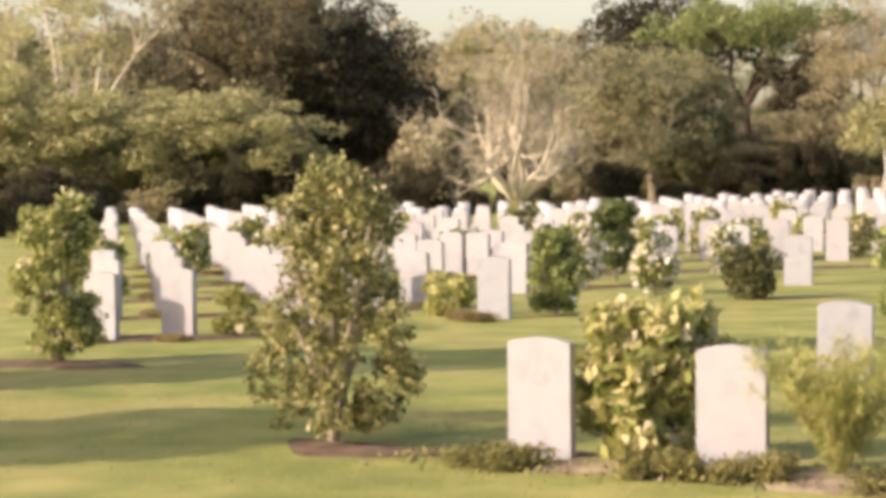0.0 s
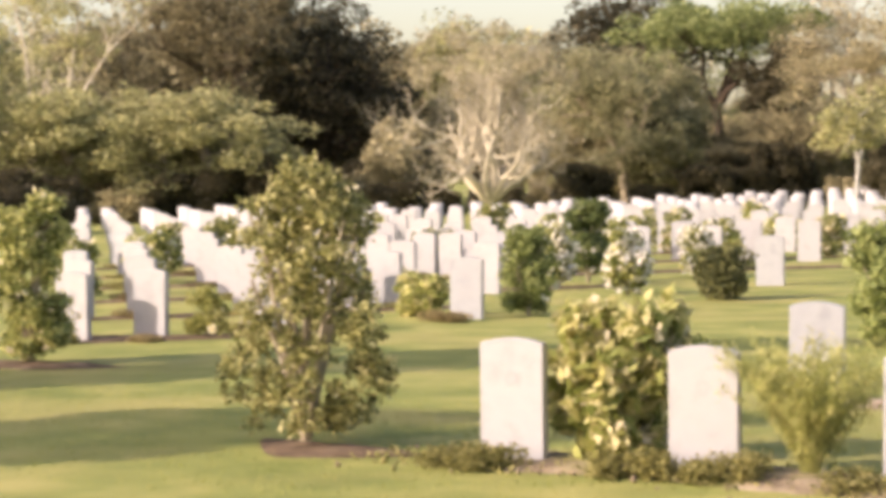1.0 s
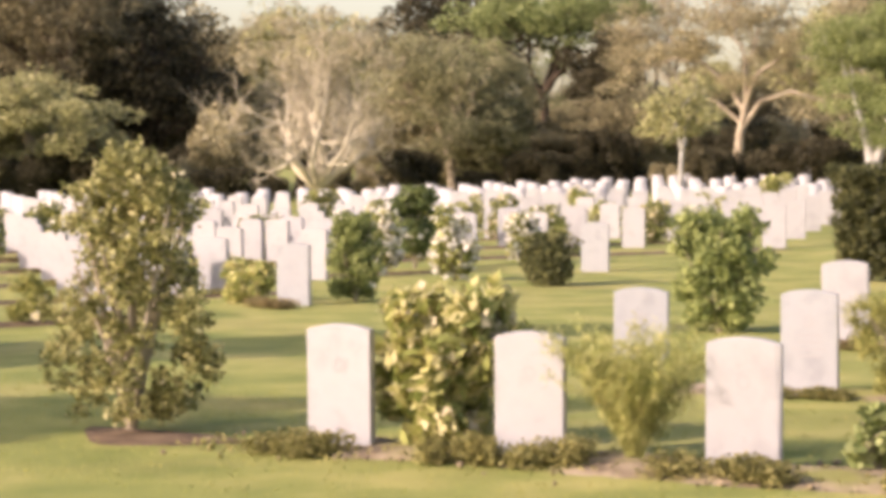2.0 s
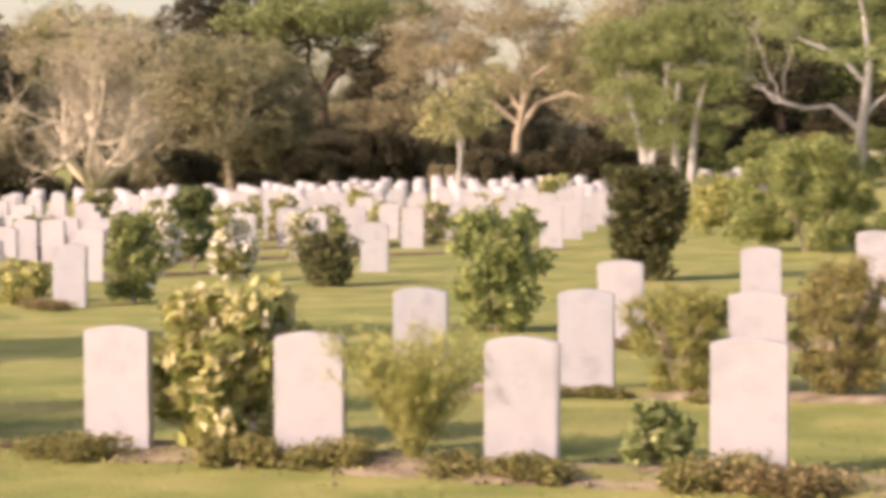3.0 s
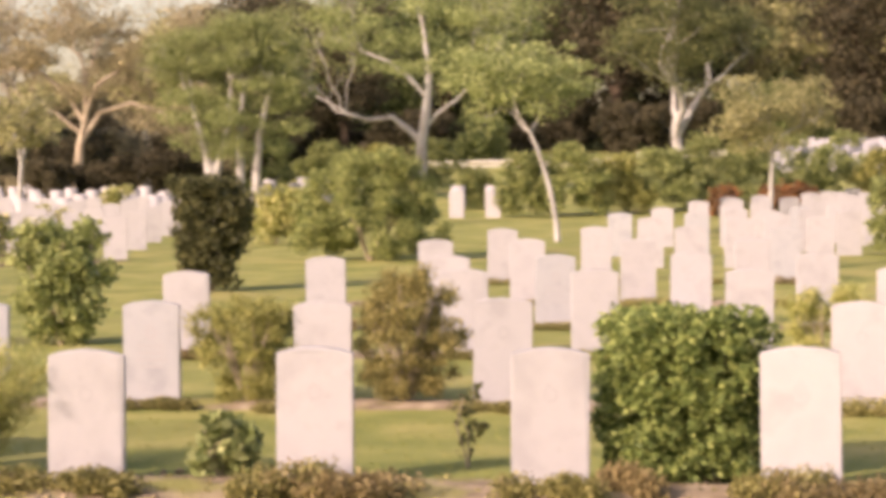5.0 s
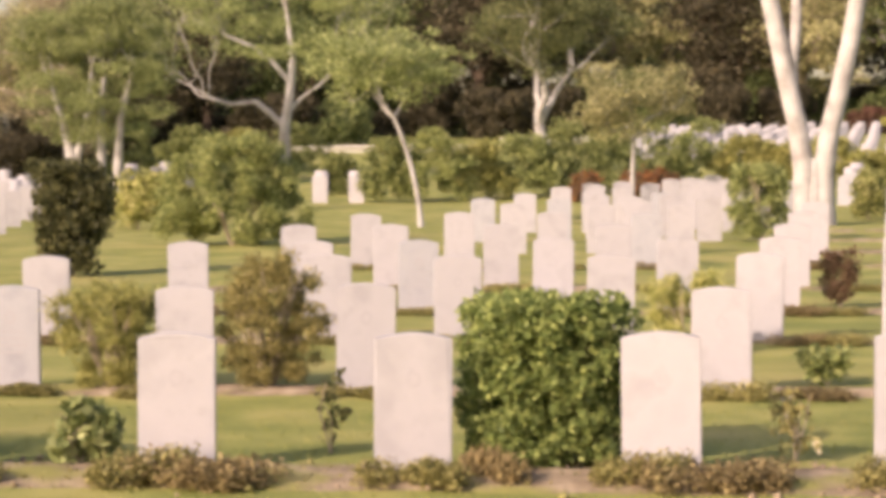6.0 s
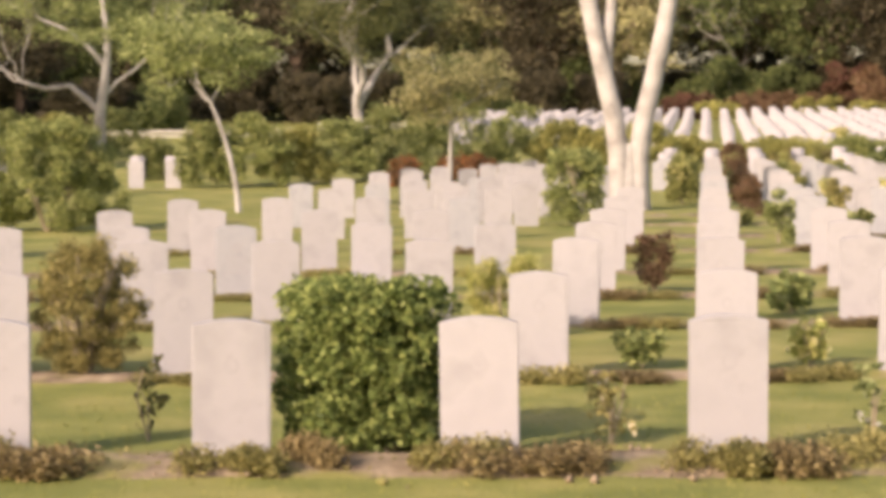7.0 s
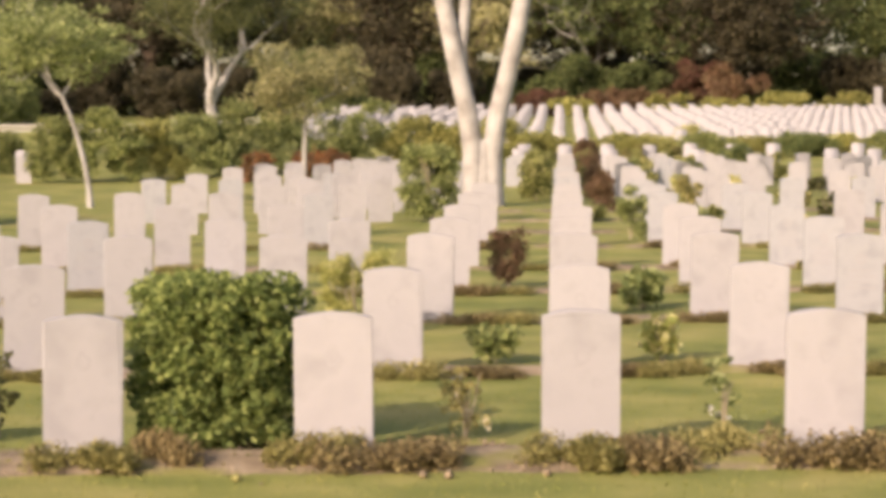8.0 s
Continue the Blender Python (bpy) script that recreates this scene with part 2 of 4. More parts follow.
# ---- trees and shrubs ----
def tree(name, x, y, label, seed, trunk_h, trunk_r, bark, leaf, crown, leaves, leaf_len, lean=(0, 0, 1), limb_len=2.5, depth=2, forks=4,
         tip_size=0.8, tip_share=0.5, scale=1.0, spread=0.6, group="", flat=0.6, multi=1, bend=(0, 0, 0), wander=0.06, shift=0.0, flare=0.5):
    """Trunk with forking limbs; leaves round the limbs' ends and in the crown's lobes (rx, ry, rz, centre height, lobes, lobe size)."""
    rng = np.random.default_rng(seed)
    out, tips = [], []
    base = thing(name, x, y, label, "tree", group)
    for q in range(multi):
        a = rng.uniform(0, 6.28)
        off = Vector((math.cos(a), math.sin(a), 0)) * (0.0 if multi == 1 else trunk_r * 2.2)
        d = Vector(lean) + off * (0.0 if multi == 1 else flare)
        path, radii, p = [off + Vector((0, 0, -0.15))], [trunk_r * 1.35], off.copy()
        d.normalize()
        for i in range(6):
            p = p + d * trunk_h / 6
            d = (d + Vector(rng.normal(size=3)) * wander + Vector(bend)).normalized()
            path.append(p.copy())
            radii.append(trunk_r * (1.0 - 0.07 * i))
        out.append(tube_arrays(path, radii, 9))
        for i in range(forks):
            a = 2 * math.pi * (i + rng.uniform(0, 0.6)) / forks
            way = Vector((math.cos(a) * spread * 1.3, math.sin(a) * spread * 1.3, 1.0)) + d * 0.4
            limb(rng, p, way, limb_len * rng.uniform(0.8, 1.2), trunk_r * 0.62, depth, out, tips, spread=spread)
    part("trunk", mesh_of("trunk", *join(out), bark, True), base)
    rx, ry, rz, zc, count, size = crown
    pts = []
    if tips and tip_share > 0:
        t = np.array(tips)
        t = t[rng.choice(len(t), min(len(t), 140), replace=False)]
        pts.append(clump_points(rng, int(leaves * tip_share), [(*q, tip_size * rng.uniform(0.5, 1.2), flat) for q in t], 0.2))
    if tip_share < 1 and count:
        pts.append(clump_points(rng, int(leaves * (1 - tip_share)), [(a + shift, b, c, s, f) for a, b, c, s, f in lobes_in(rng, count, rx, ry, rz, zc, size, flat)], 0.4))
    v, f = leaf_arrays(np.concatenate(pts), leaf_len, leaf_len * 0.55, rng, droop=0.2)
    part("crown", mesh_of("crown", v, f, leaf), base)
    return base


def shrub(name, x, y, label, seed, rx, ry, h, leaf, leaves, leaf_len, low=0.0, lobes=14, lobe=0.3, stems=5, flowers=None, flower_n=0, flower_len=0.08,
          group="", flat=0.85, upright=0.0, width=0.55, bark=None, hollow=0.4, dz=0.0, taper=0.7, shape=None):
    """Stems, a crown of leaves between heights low and h, and flowers where there are any."""
    rng = np.random.default_rng(seed)
    base = thing(name, x, y, label, "shrub", group, dz)
    for i in range(stems):
        a = rng.uniform(0, 6.28)
        e = Vector((math.cos(a) * rx * 0.55, math.sin(a) * ry * 0.55, low + (h - low) * rng.uniform(0.55, 0.85)))
        m = e * 0.5 + Vector((rng.normal() * 0.04, rng.normal() * 0.04, 0.05))
        r = max(0.006, 0.010 * h)
        part("stem", mesh_of("stem", *tube_arrays([(0, 0, -0.03), m * 0.5, m, e], [r * 1.4, r * 1.1, r, r * 0.5], 5), bark or BARK_TAN, True), base)
    lb = []
    for i in range(lobes):
        u, a = rng.random(), rng.uniform(0, 6.28)
        girth = taper + (1 - taper) * math.sin(math.pi * min(1.0, 0.15 + 0.75 * u)) if u < 0.85 else 0.72
        girth = np.interp(u, *zip(*shape)) if shape else girth
        q = rng.uniform(0.15, 1.0) ** 0.6 * girth
        s = lobe * rng.uniform(0.7, 1.2)
        lb.append((math.cos(a) * max(0.02, rx - s * 0.7) * q, math.sin(a) * max(0.02, ry - s * 0.7) * q, low + s * flat * 0.8 + u * max(0.0, h - low - 1.7 * s * flat), s, flat))
    p = clump_points(rng, leaves, lb, hollow)
    p = p[(p[:, 2] > 0.01)]
    v, f = leaf_arrays(p, leaf_len, leaf_len * width, rng, droop=0.1, upright=upright)
    part("foliage", mesh_of("foliage", v, f, leaf), base)
    if flowers:
        q = clump_points(rng, flower_n, lb, 0.95)
        q = q[q[:, 2] > low]
        q = np.repeat(q, 3, axis=0) + rng.normal(size=(len(q) * 3, 3)) * flower_len * 0.3
        v, f = leaf_arrays(q, flower_len, flower_len * 0.9, rng)
        tagged(part("blossom", mesh_of("blossom", v, f, flowers), base), kind="stuff")
    return base


def turned(az, r):
    """A place at a bearing in degrees from +y and a distance."""
    return r * math.sin(radians(az)), r * math.cos(radians(az))


# ---- ground ----
def build_ground():
    xs = np.concatenate([np.linspace(-1500, -130, 10), np.linspace(-120, 60, 91), np.linspace(70, 1500, 10)])
    ys = np.concatenate([np.linspace(-600, -20, 6), np.linspace(-10, 170, 91), np.linspace(185, 2500, 10)])
    v = [(x, y, ground_at(x, y)) for y in ys for x in xs]
    n = len(xs)
    f = [(j * n + i, j * n + i + 1, (j + 1) * n + i + 1, (j + 1) * n + i) for j in range(len(ys) - 1) for i in range(n - 1)]
    tagged(new("ground", mesh_of("ground", v, f, GRASS, True)), "mown green lawn of the cemetery with dry patches", "lawn", kind="structure")


build_ground()


# ---- headstones ----
def headstone_mesh(name, mat, w=0.46, h=0.85, t=0.09, chips=0):
    """An upright slab with a low curved top and eased edges, its foot in the soil."""
    rng = np.random.default_rng(chips)
    bm = bmesh.new()
    prof = [(-w / 2, -0.12), (w / 2, -0.12)]
    for i in range(13):
        u = 1 - 2 * i / 12
        prof.append((u * w / 2, h - 0.036 * u * u))
    front = [bm.verts.new((x, -t / 2, z)) for x, z in prof]
    back = [bm.verts.new((x, t / 2, z)) for x, z in prof]
    bm.faces.new(front)
    bm.faces.new(list(reversed(back)))
    n = len(prof)
    for i in range(n):
        bm.faces.new((front[i], back[i], back[(i + 1) % n], front[(i + 1) % n]))
    bmesh.ops.recalc_face_normals(bm, faces=bm.faces)
    edges = [e for e in bm.edges if e.calc_face_angle(0) > 0.5]
    bmesh.ops.bevel(bm, geom=edges, offset=0.008, segments=2, affect="EDGES", profile=0.6)
    for v in bm.verts:
        v.co += Vector(rng.normal(size=3)) * 0.0012
    me = bpy.data.meshes.new(name)
    bm.to_mesh(me)
    bm.free()
    me.materials.append(mat)
    return me


def carving_mesh(seed, w=0.46, t=0.09):
    """A worn round badge cut into the face."""
    rng = np.random.default_rng(seed)
    v, f = [], []
    for i in range(16):
        a, c = 2 * math.pi * i / 16, 0.045 * (1 + 0.12 * rng.normal())
        v.append((c * math.cos(a), -t / 2 - 0.002, 0.58 + 1.25 * c * math.sin(a)))
    for i in range(16):
        v.append((0.55 * v[i][0], -t / 2 - 0.002, 0.58 + 0.55 * (v[i][2] - 0.58)))
    for i in range(16):
        f.append((i, (i + 1) % 16, 16 + (i + 1) % 16, 16 + i))
    return mesh_of("carving", v, f, CARVED)


def inscription_mesh(seed, t=0.09):
    """Four worn lines of lettering, as plain bars."""
    rng = np.random.default_rng(seed)
    v, f = [], []
    for k in range(4):
        w, z, y = rng.uniform(0.09, 0.15), 0.46 - 0.055 * k, -t / 2 - 0.002
        v += [(-w, y, z), (w, y, z), (w, y, z + 0.018), (-w, y, z + 0.018)]
        f.append((4 * k, 4 * k + 1, 4 * k + 2, 4 * k + 3))
    return mesh_of("inscription", v, f, CARVED)


INSCRIPTIONS = [inscription_mesh(s) for s in range(3)]
STONES = [headstone_mesh("headstone_mesh", MARBLE, 0.455, 0.85, 0.09, s) for s in range(3)]
STONE_GREY = headstone_mesh("headstone_mesh", GREY_MARBLE, 0.45, 0.83, 0.09, 7)
CARVINGS = [carving_mesh(s) for s in range(3)]
ROWS = [12.4, 16.5, 20.6, 24.0, 27.6, 32.1] + [36.1 + 4.0 * i for i in range(16)]
places = []                       # x, y, turn, which block


def fan_a(i, y):
    return 1.42 * (i - 6) - 0.22 * (y - 12.4) - (0.18 if i >= 6 else 0.0)


def fan_b(i, y):
    return 1.42 * (i - 6) + 0.104 * (y - 12.4)


FRONT = {1: -7.09, 2: -5.69, 3: -4.27, 4: -2.86, 5: -1.45, 6: -0.02, 7: 1.425, 8: 2.85}
# the near block, whose files lean away to the left
for i, ks in {1: [0], 2: [0, 1], 3: [0, 1, 2], 4: [0, 1, 3], 5: [0, 1, 2, 3, 4], 6: [2, 3, 4, 5]}.items():
    for k in ks:
        places.append((FRONT[i] if k == 0 else fan_a(i, ROWS[k]), ROWS[k], 8, "a"))
for i in range(7, 15):            # the wedge behind the clipped hedge
    for k in range(2, 15):
        x, y = fan_a(i, ROWS[k]), ROWS[k]
        if x < fan_b(6, y) - 1.0 and y < 46 + 5.5 * (x + 3) and (x > -3.7 or y < 34):
            places.append((x, y, 6, "a"))
            if i >= 9 and y > 26 and (i * 5 + k * 3) % 7 < 4:
                places.append((x + 0.7, y + 1.6, 6, "a"))
for i in range(6, 18):            # the block whose files lean to the right
    for k in range(0, 16):
        x, y = FRONT[i] if k == 0 and i < 9 else fan_b(i, ROWS[k]), ROWS[k]
        if (i < 9 or k >= 1) and not (i == 6 and 40 < y < 58) and x < 0.3 * y and not (i >= 9 and y > 34 and (i * 7 + k * 5) % 11 < 2):
            places.append((x, y, -3, "b"))
# the far blocks across the lawn
c_way, r_way = Vector((-0.656, 0.755)), Vector((0.755, 0.656))
for i in range(-2, 26):
    for k in range(0, 20):
        q = Vector((-16.6, 20.3)) + r_way * (1.42 if i >= 0 else 0.95) * i + c_way * 4.05 * k
        az, r = math.degrees(math.atan2(q.x, q.y)), q.length
        if -47 < az < -27.5 and r < (84 if az < -33 else 62 + (az + 41) * 1.5) and r > 25.5 and (k >= 3 or i <= 1 + k) and (az < -30 or r > 36) and i >= -1:
            places.append((q.x, q.y, 6, "c"))
places += [(-16.3, 21.9, 8, "c"), (-14.5, 24.1, 8, "c"), (-16.8, 25.8, 8, "c"), (-17.1, 29.1, 8, "c"), (-18.9, 74.5, 6, "d"), (-18.0, 75.0, 6, "d"), (-17.0, 75.4, 6, "d"), (-19.8, 78.6, 6, "d"), (-18.6, 79.0, 6, "d"), (-17.6, 79.2, 6, "d"), (-10.46, 64.6, 4, "d"), (-9.3, 64.4, 4, "d"), (-11.1, 68.6, 4, "d"), (-9.95, 68.5, 4, "d"), (-21.0, 33.4, 6, "c"), (-20.4, 33.9, 6, "c"), (-19.8, 34.4, 6, "c"), (-19.2, 35.6, 6, "c"), (-20.6, 36.4, 6, "c"), (-21.6, 35.2, 6, "c")]
for i in range(-30, 3):
    for k in range(5, 22):
        x, y = fan_a(i, ROWS[k]), ROWS[k]
        az, r = math.degrees(math.atan2(x, y)), math.hypot(x, y)
        if -27.5 <= az < -15.6 and r < 62 + (az + 41) * 1.5 and r > 41 + 0.5 * (az + 20):
            places.append((x, y, 12, "d"))
places.append((-13.6, 32.0, 14, "d"))
for i in range(-30, 44):          # the rows on the rise
    for k in range(13):
        y = 86 + 3.7 * k
        x = 2.0 + 0.98 * i + 0.104 * (y - 86)
        if (-0.02 if k > 2 else 0.03) * y < x < 0.30 * y:
            places.append((x, y, -6, "e"))
places.sort(key=lambda q: q[0] ** 2 + q[1] ** 2)
rng = np.random.default_rng(3)
# these stones stand in shade, which their greyer colour carries
GREY_AT = {(-6.7, 16.5), (-13.6, 32.0), (-14.5, 24.1)}
NEAR = 290
far_v, far_f, far_o = [], [], 0
slab_v = np.array([(-0.23, -0.045, -0.2), (0.23, -0.045, -0.2), (0.23, -0.045, 0.77), (0.12, -0.045, 0.8), (-0.12, -0.045, 0.8), (-0.23, -0.045, 0.77),
                   (-0.23, 0.045, -0.2), (0.23, 0.045, -0.2), (0.23, 0.045, 0.77), (0.12, 0.045, 0.8), (-0.12, 0.045, 0.8), (-0.23, 0.045, 0.77)])
slab_f = np.array([(0, 1, 2, 5), (2, 3, 4, 5), (7, 6, 11, 8), (8, 11, 10, 9), (1, 7, 8, 2), (6, 0, 5, 11), (2, 8, 9, 3), (3, 9, 10, 4), (4, 10, 11, 5)])
for n, (x, y, turn, block) in enumerate(places):
    loose = 0.2 if y < 13 else 1.0
    x, y = x + rng.normal() * 0.03 * loose, y + rng.normal() * 0.05 * loose
    turn += rng.normal() * 2.0
    z = ground_at(x, y)
    if n < NEAR:
        grey = any(abs(x - a) < 0.3 and abs(y - b) < 0.4 for a, b in GREY_AT) or block != "d" and rng.random() < (0.3 if block == "b" and x > 4 else 0.06)
        ob = new("headstone", STONE_GREY if grey else STONES[n % 3])
        ob.matrix_world = pose(x, y, z - abs(rng.normal()) * 0.02, rng.normal() * 0.5, rng.normal() * 0.5, turn)
        label = ("grey-white marble headstone with a low curved top, shade and weathering in its colour" if grey else
                 "white marble headstone standing in a planted soil bed" if y < 30 else "white marble headstone in a long row on the lawn")
        tagged(ob, label, "headstone", {"a": "headstones of the near block", "b": "headstones of the near block"}.get(block, "headstones across the lawn"))
        if y < 30:
            part("badge", CARVINGS[n % 3], ob, "shallow worn carved badge")
            if grey:
                part("inscription", INSCRIPTIONS[n % 3], ob, "worn lines of lettering as plain bars")
    else:
        c, s = math.cos(radians(turn)), math.sin(radians(turn))
        q = slab_v * np.array([1, 1, rng.uniform(0.95, 1.03)])
        q = np.stack([q[:, 0] * c - q[:, 1] * s + x, q[:, 0] * s + q[:, 1] * c + y, q[:, 2] + z], 1)
        far_v.append(q)
        far_f.append(slab_f + far_o)
        far_o += len(q)
if far_v:
    tagged(new("distant_headstones", mesh_of("distant_headstones", np.concatenate(far_v), np.concatenate(far_f), MARBLE)),
           "dense distant rows of white marble headstones on grass", "headstones", kind="stuff")


# ---- soil beds ----
def bed(name, pts, half, seed, mat=None):
    """A mounded strip of soil with a ragged edge, along pts."""
    r = np.random.default_rng(seed)
    v, f, m = [], [], 7
    path = []
    for (x0, y0), (x1, y1) in zip(pts[:-1], pts[1:]):
        k = max(2, int(math.hypot(x1 - x0, y1 - y0) / 0.18))
        path += [(x0 + (x1 - x0) * i / k, y0 + (y1 - y0) * i / k) for i in range(k)]
    path.append(pts[-1])
    for i, (x, y) in enumerate(path):
        w0, w1 = half * (1 + 0.35 * noise.noise((x * 1.1, y, seed))), half * (1 + 0.35 * noise.noise((x * 1.1, y + 9, seed)))
        end = min(1.0, 0.08 + 0.22 * min(i, len(path) - 1 - i))
        w0, w1 = w0 * end, w1 * end
        for j in range(m):
            u = -1 + 2 * j / (m - 1)
            yy = y + (u * w0 if u < 0 else u * w1)
            v.append((x, yy, ground_at(x, yy) + end * (0.045 * (1 - u * u) + (0.02 * r.random() if abs(u) < 1 else 0)) - 0.014))
    for i in range(len(path) - 1):
        for j in range(m - 1):
            f.append((i * m + j, (i + 1) * m + j, (i + 1) * m + j + 1, i * m + j + 1))
    return tagged(new(name, mesh_of(name, v, f, mat or SOIL, True)), "bare brown soil bed along a row of headstones", "flower bed", "soil beds", "structure")


bed("bed", [(-8.1, 12.5), (-4.0, 12.3), (0, 12.2), (6, 12.3)], 0.52, 1)
for k in range(1, 9):
    y = ROWS[k]
    if k < 5:
        bed("bed", [(fan_a(2 if k == 1 else 3 if k == 2 else 4, y) - 0.5, y - 0.05), (fan_b(6, y) - 1.0, y - 0.05)], 0.36, 10 + k)
    bed("bed", [(fan_b(6, y) - 0.5, y - 0.05), (fan_b(14, y), y - 0.05)], 0.34, 30 + k)
# beds below the bushes: the bushes' shadow is part of the soil colour
bed("bed", [(-9.6, 12.9), (-8.8, 12.4), (-7.6, 12.5)], 0.4, 50, SHADED_SOIL)
bed("bed", [(-18.5, 19.6), (-16.2, 20.4), (-14.8, 22.0)], 0.4, 51, SHADED_SOIL)
bed("bed", [(-17.6, 16.6), (-15.6, 16.9), (-14.2, 17.1)], 0.45, 52, SHADED_SOIL)

# beds of the far rows, their shade given by the darker soil colour
for k in range(0, 6):
    a = Vector((-16.6, 20.3)) + c_way * 4.05 * k - r_way * 1.2 + Vector((0.1, -0.22))
    b = a + r_way * (3 + 3.2 * k if k < 3 else 17)
    bed("bed", [tuple(a), tuple(b)], 0.42, 60 + k, SHADED_SOIL)

rng = np.random.default_rng(91)
clods = []
for k in range(900):
    px, s = rng.uniform(-8.2, 6.0), 0.012 + 0.022 * rng.random() ** 2
    py = 12.3 + rng.normal() * 0.28
    c = np.array([px, py, ground_at(px, py) + 0.02])
    o = np.array([(1, 0, 0), (-1, 0, 0), (0, 1, 0), (0, -1, 0), (0, 0, 1), (0, 0, -1)], float) * rng.uniform(0.5, 1.4, (6, 1)) * s + c
    clods.append((o, [(0, 2, 4), (2, 1, 4), (1, 3, 4), (3, 0, 4), (2, 0, 5), (1, 2, 5), (3, 1, 5), (0, 3, 5)]))
tagged(new("soil_clods", mesh_of("soil_clods", *join(clods), SOIL)), "small loose clods of brown soil on the bed", "soil", kind="stuff")
p = np.array([(x, y, ground_at(x, y) + 0.035) for x, y in zip(rng.uniform(-8.2, 6, 700), 12.25 + rng.normal(size=700) * 0.2)])
tagged(new("leaf_litter", mesh_of("leaf_litter", *leaf_arrays(p, 0.05, 0.03, rng), L_MAT)), "dry fallen leaves scattered over the soil", "leaf litter", kind="stuff")

n = 12000
px, py = rng.uniform(-14, 6, n), rng.uniform(10.4, 15.5, n)
p = np.array([(a, b, ground_at(a, b) + 0.018) for a, b in zip(px, py)
              if not (a > -8.2 and abs(b - 12.25) < 0.5) and not (-9.9 < a <= -8.0 and abs(b - 12.5) < 0.42)])
tagged(new("grass_tufts", mesh_of("grass_tufts", *leaf_arrays(p, 0.034, 0.008, rng, upright=0.9), L_GRASS)), "short uneven blades of mown lawn grass", "grass", kind="stuff")

# ---- low plants at the feet of the stones ----
mats = []
for s in range(4):
    r = np.random.default_rng(60 + s)
    lb = [(r.uniform(-0.33, 0.33), r.uniform(-0.12, 0.12), r.uniform(0.04, 0.10), r.uniform(0.08, 0.14), 0.9) for _ in range(22)]
    p = clump_points(r, 3400, lb, 0.3)
    p = p[p[:, 2] > 0]
    twigs = [tube_arrays([(q[0] * 0.5, q[1] * 0.5, -0.02), (q[0] * 0.8, q[1] * 0.8, q[2] * 0.6), (q[0], q[1], q[2] + 0.06)], [0.006, 0.005, 0.003], 4) for q in lb]
    mats.append((mesh_of("foliage", *leaf_arrays(p, 0.036, 0.02, r), L_MAT_BROWN if s % 2 else L_MAT), mesh_of("woody_base", *join(twigs), BARK_DARK)))


def low_plant(px, py, wide, deep, tall, k):
    ob = new("low_plant")
    ob.empty_display_size = 0.2
    ob.matrix_world = pose(px, py, ground_at(px, py) + 0.005, 0, 0, 11 * ((k * 7) % 5 - 2) + 180 * (k % 2)) @ Matrix.Diagonal((wide, deep, tall, 1))
    tagged(ob, "low mat of small olive and brown leaves on soil", "plant", "low plants along the beds")
    part("foliage", mats[k % 4][0], ob)
    tagged(part("woody_base", mats[k % 4][1], ob, "thin dark woody stems"), kind="stuff")


# across, along, and width of the mats in front of the first row, then of those in the rows behind
for k, (px, py, w) in enumerate([(-7.28, 12.12, 0.62), (-6.05, 12.1, 0.56), (-5.48, 12.2, 0.5), (-4.28, 12.02, 0.98), (-2.98, 12.0, 0.6), (-2.62, 11.96, 0.8),
                                 (-1.42, 11.98, 0.66), (-0.95, 12.15, 0.35), (-0.15, 12.12, 0.5), (0.28, 11.98, 0.85), (1.32, 11.92, 0.6), (1.72, 11.9, 0.72), (2.15, 12.3, 0.45),
                                 (2.78, 11.92, 0.72), (3.3, 11.95, 0.6)]):
    low_plant(px, py - 0.04, w / 0.74, 1.35, (0.82, 1.0, 0.9)[k % 3], 2 * k if px < -4 else k)
rng = np.random.default_rng(8)
for k, (x, y, turn, block) in enumerate(places):
    if block in "abc" and 14 < y < 36:
        for q in (0.12,) + ((0.75,) if y < 30 and block == "b" and rng.random() < 0.5 else ()):
            low_plant(x + q + rng.normal() * 0.12, y - 0.42 + rng.normal() * 0.05, rng.uniform(0.75, 1.1), 0.9, rng.uniform(0.42, 0.72), k + int(q * 4))

# ---- shrubs ----
shrub("tall_rose_bush", -8.93, 12.6, "tall loose rose bush with yellow-green leaves in bare soil", 1, 0.76, 0.62, 2.12, L_ROSE, 12500, 0.058, 0.03, 190, 0.12, 10,
      PETAL_CREAM, 16, 0.05, hollow=0.0, shape=[(0, 0.65), (0.15, 0.95), (0.4, 1.05), (0.55, 0.7), (0.75, 0.75), (0.9, 0.6), (1, 0.3)])
shrub("rose_bush", -15.6, 17.0, "dense rose bush with cream and orange flowers beside the lawn", 2, 0.52, 0.5, 1.86, L_BUSH, 12000, 0.065, 0.05, 70, 0.16, 6,
      PETAL_CREAM, 60, 0.08, hollow=0.1)
shrub("yellow_shrub", -6.42, 12.75, "large-leaved yellow-green shrub with cream bracts between headstones", 3, 0.63, 0.48, 1.10, L_YELLOW, 5200, 0.15, 0.0, 80, 0.13, 5,
      PETAL_CREAM, 60, 0.085, width=0.42, upright=-0.7, hollow=0.1, shape=[(0, 0.7), (0.3, 0.95), (0.7, 1.0), (1, 0.85)])


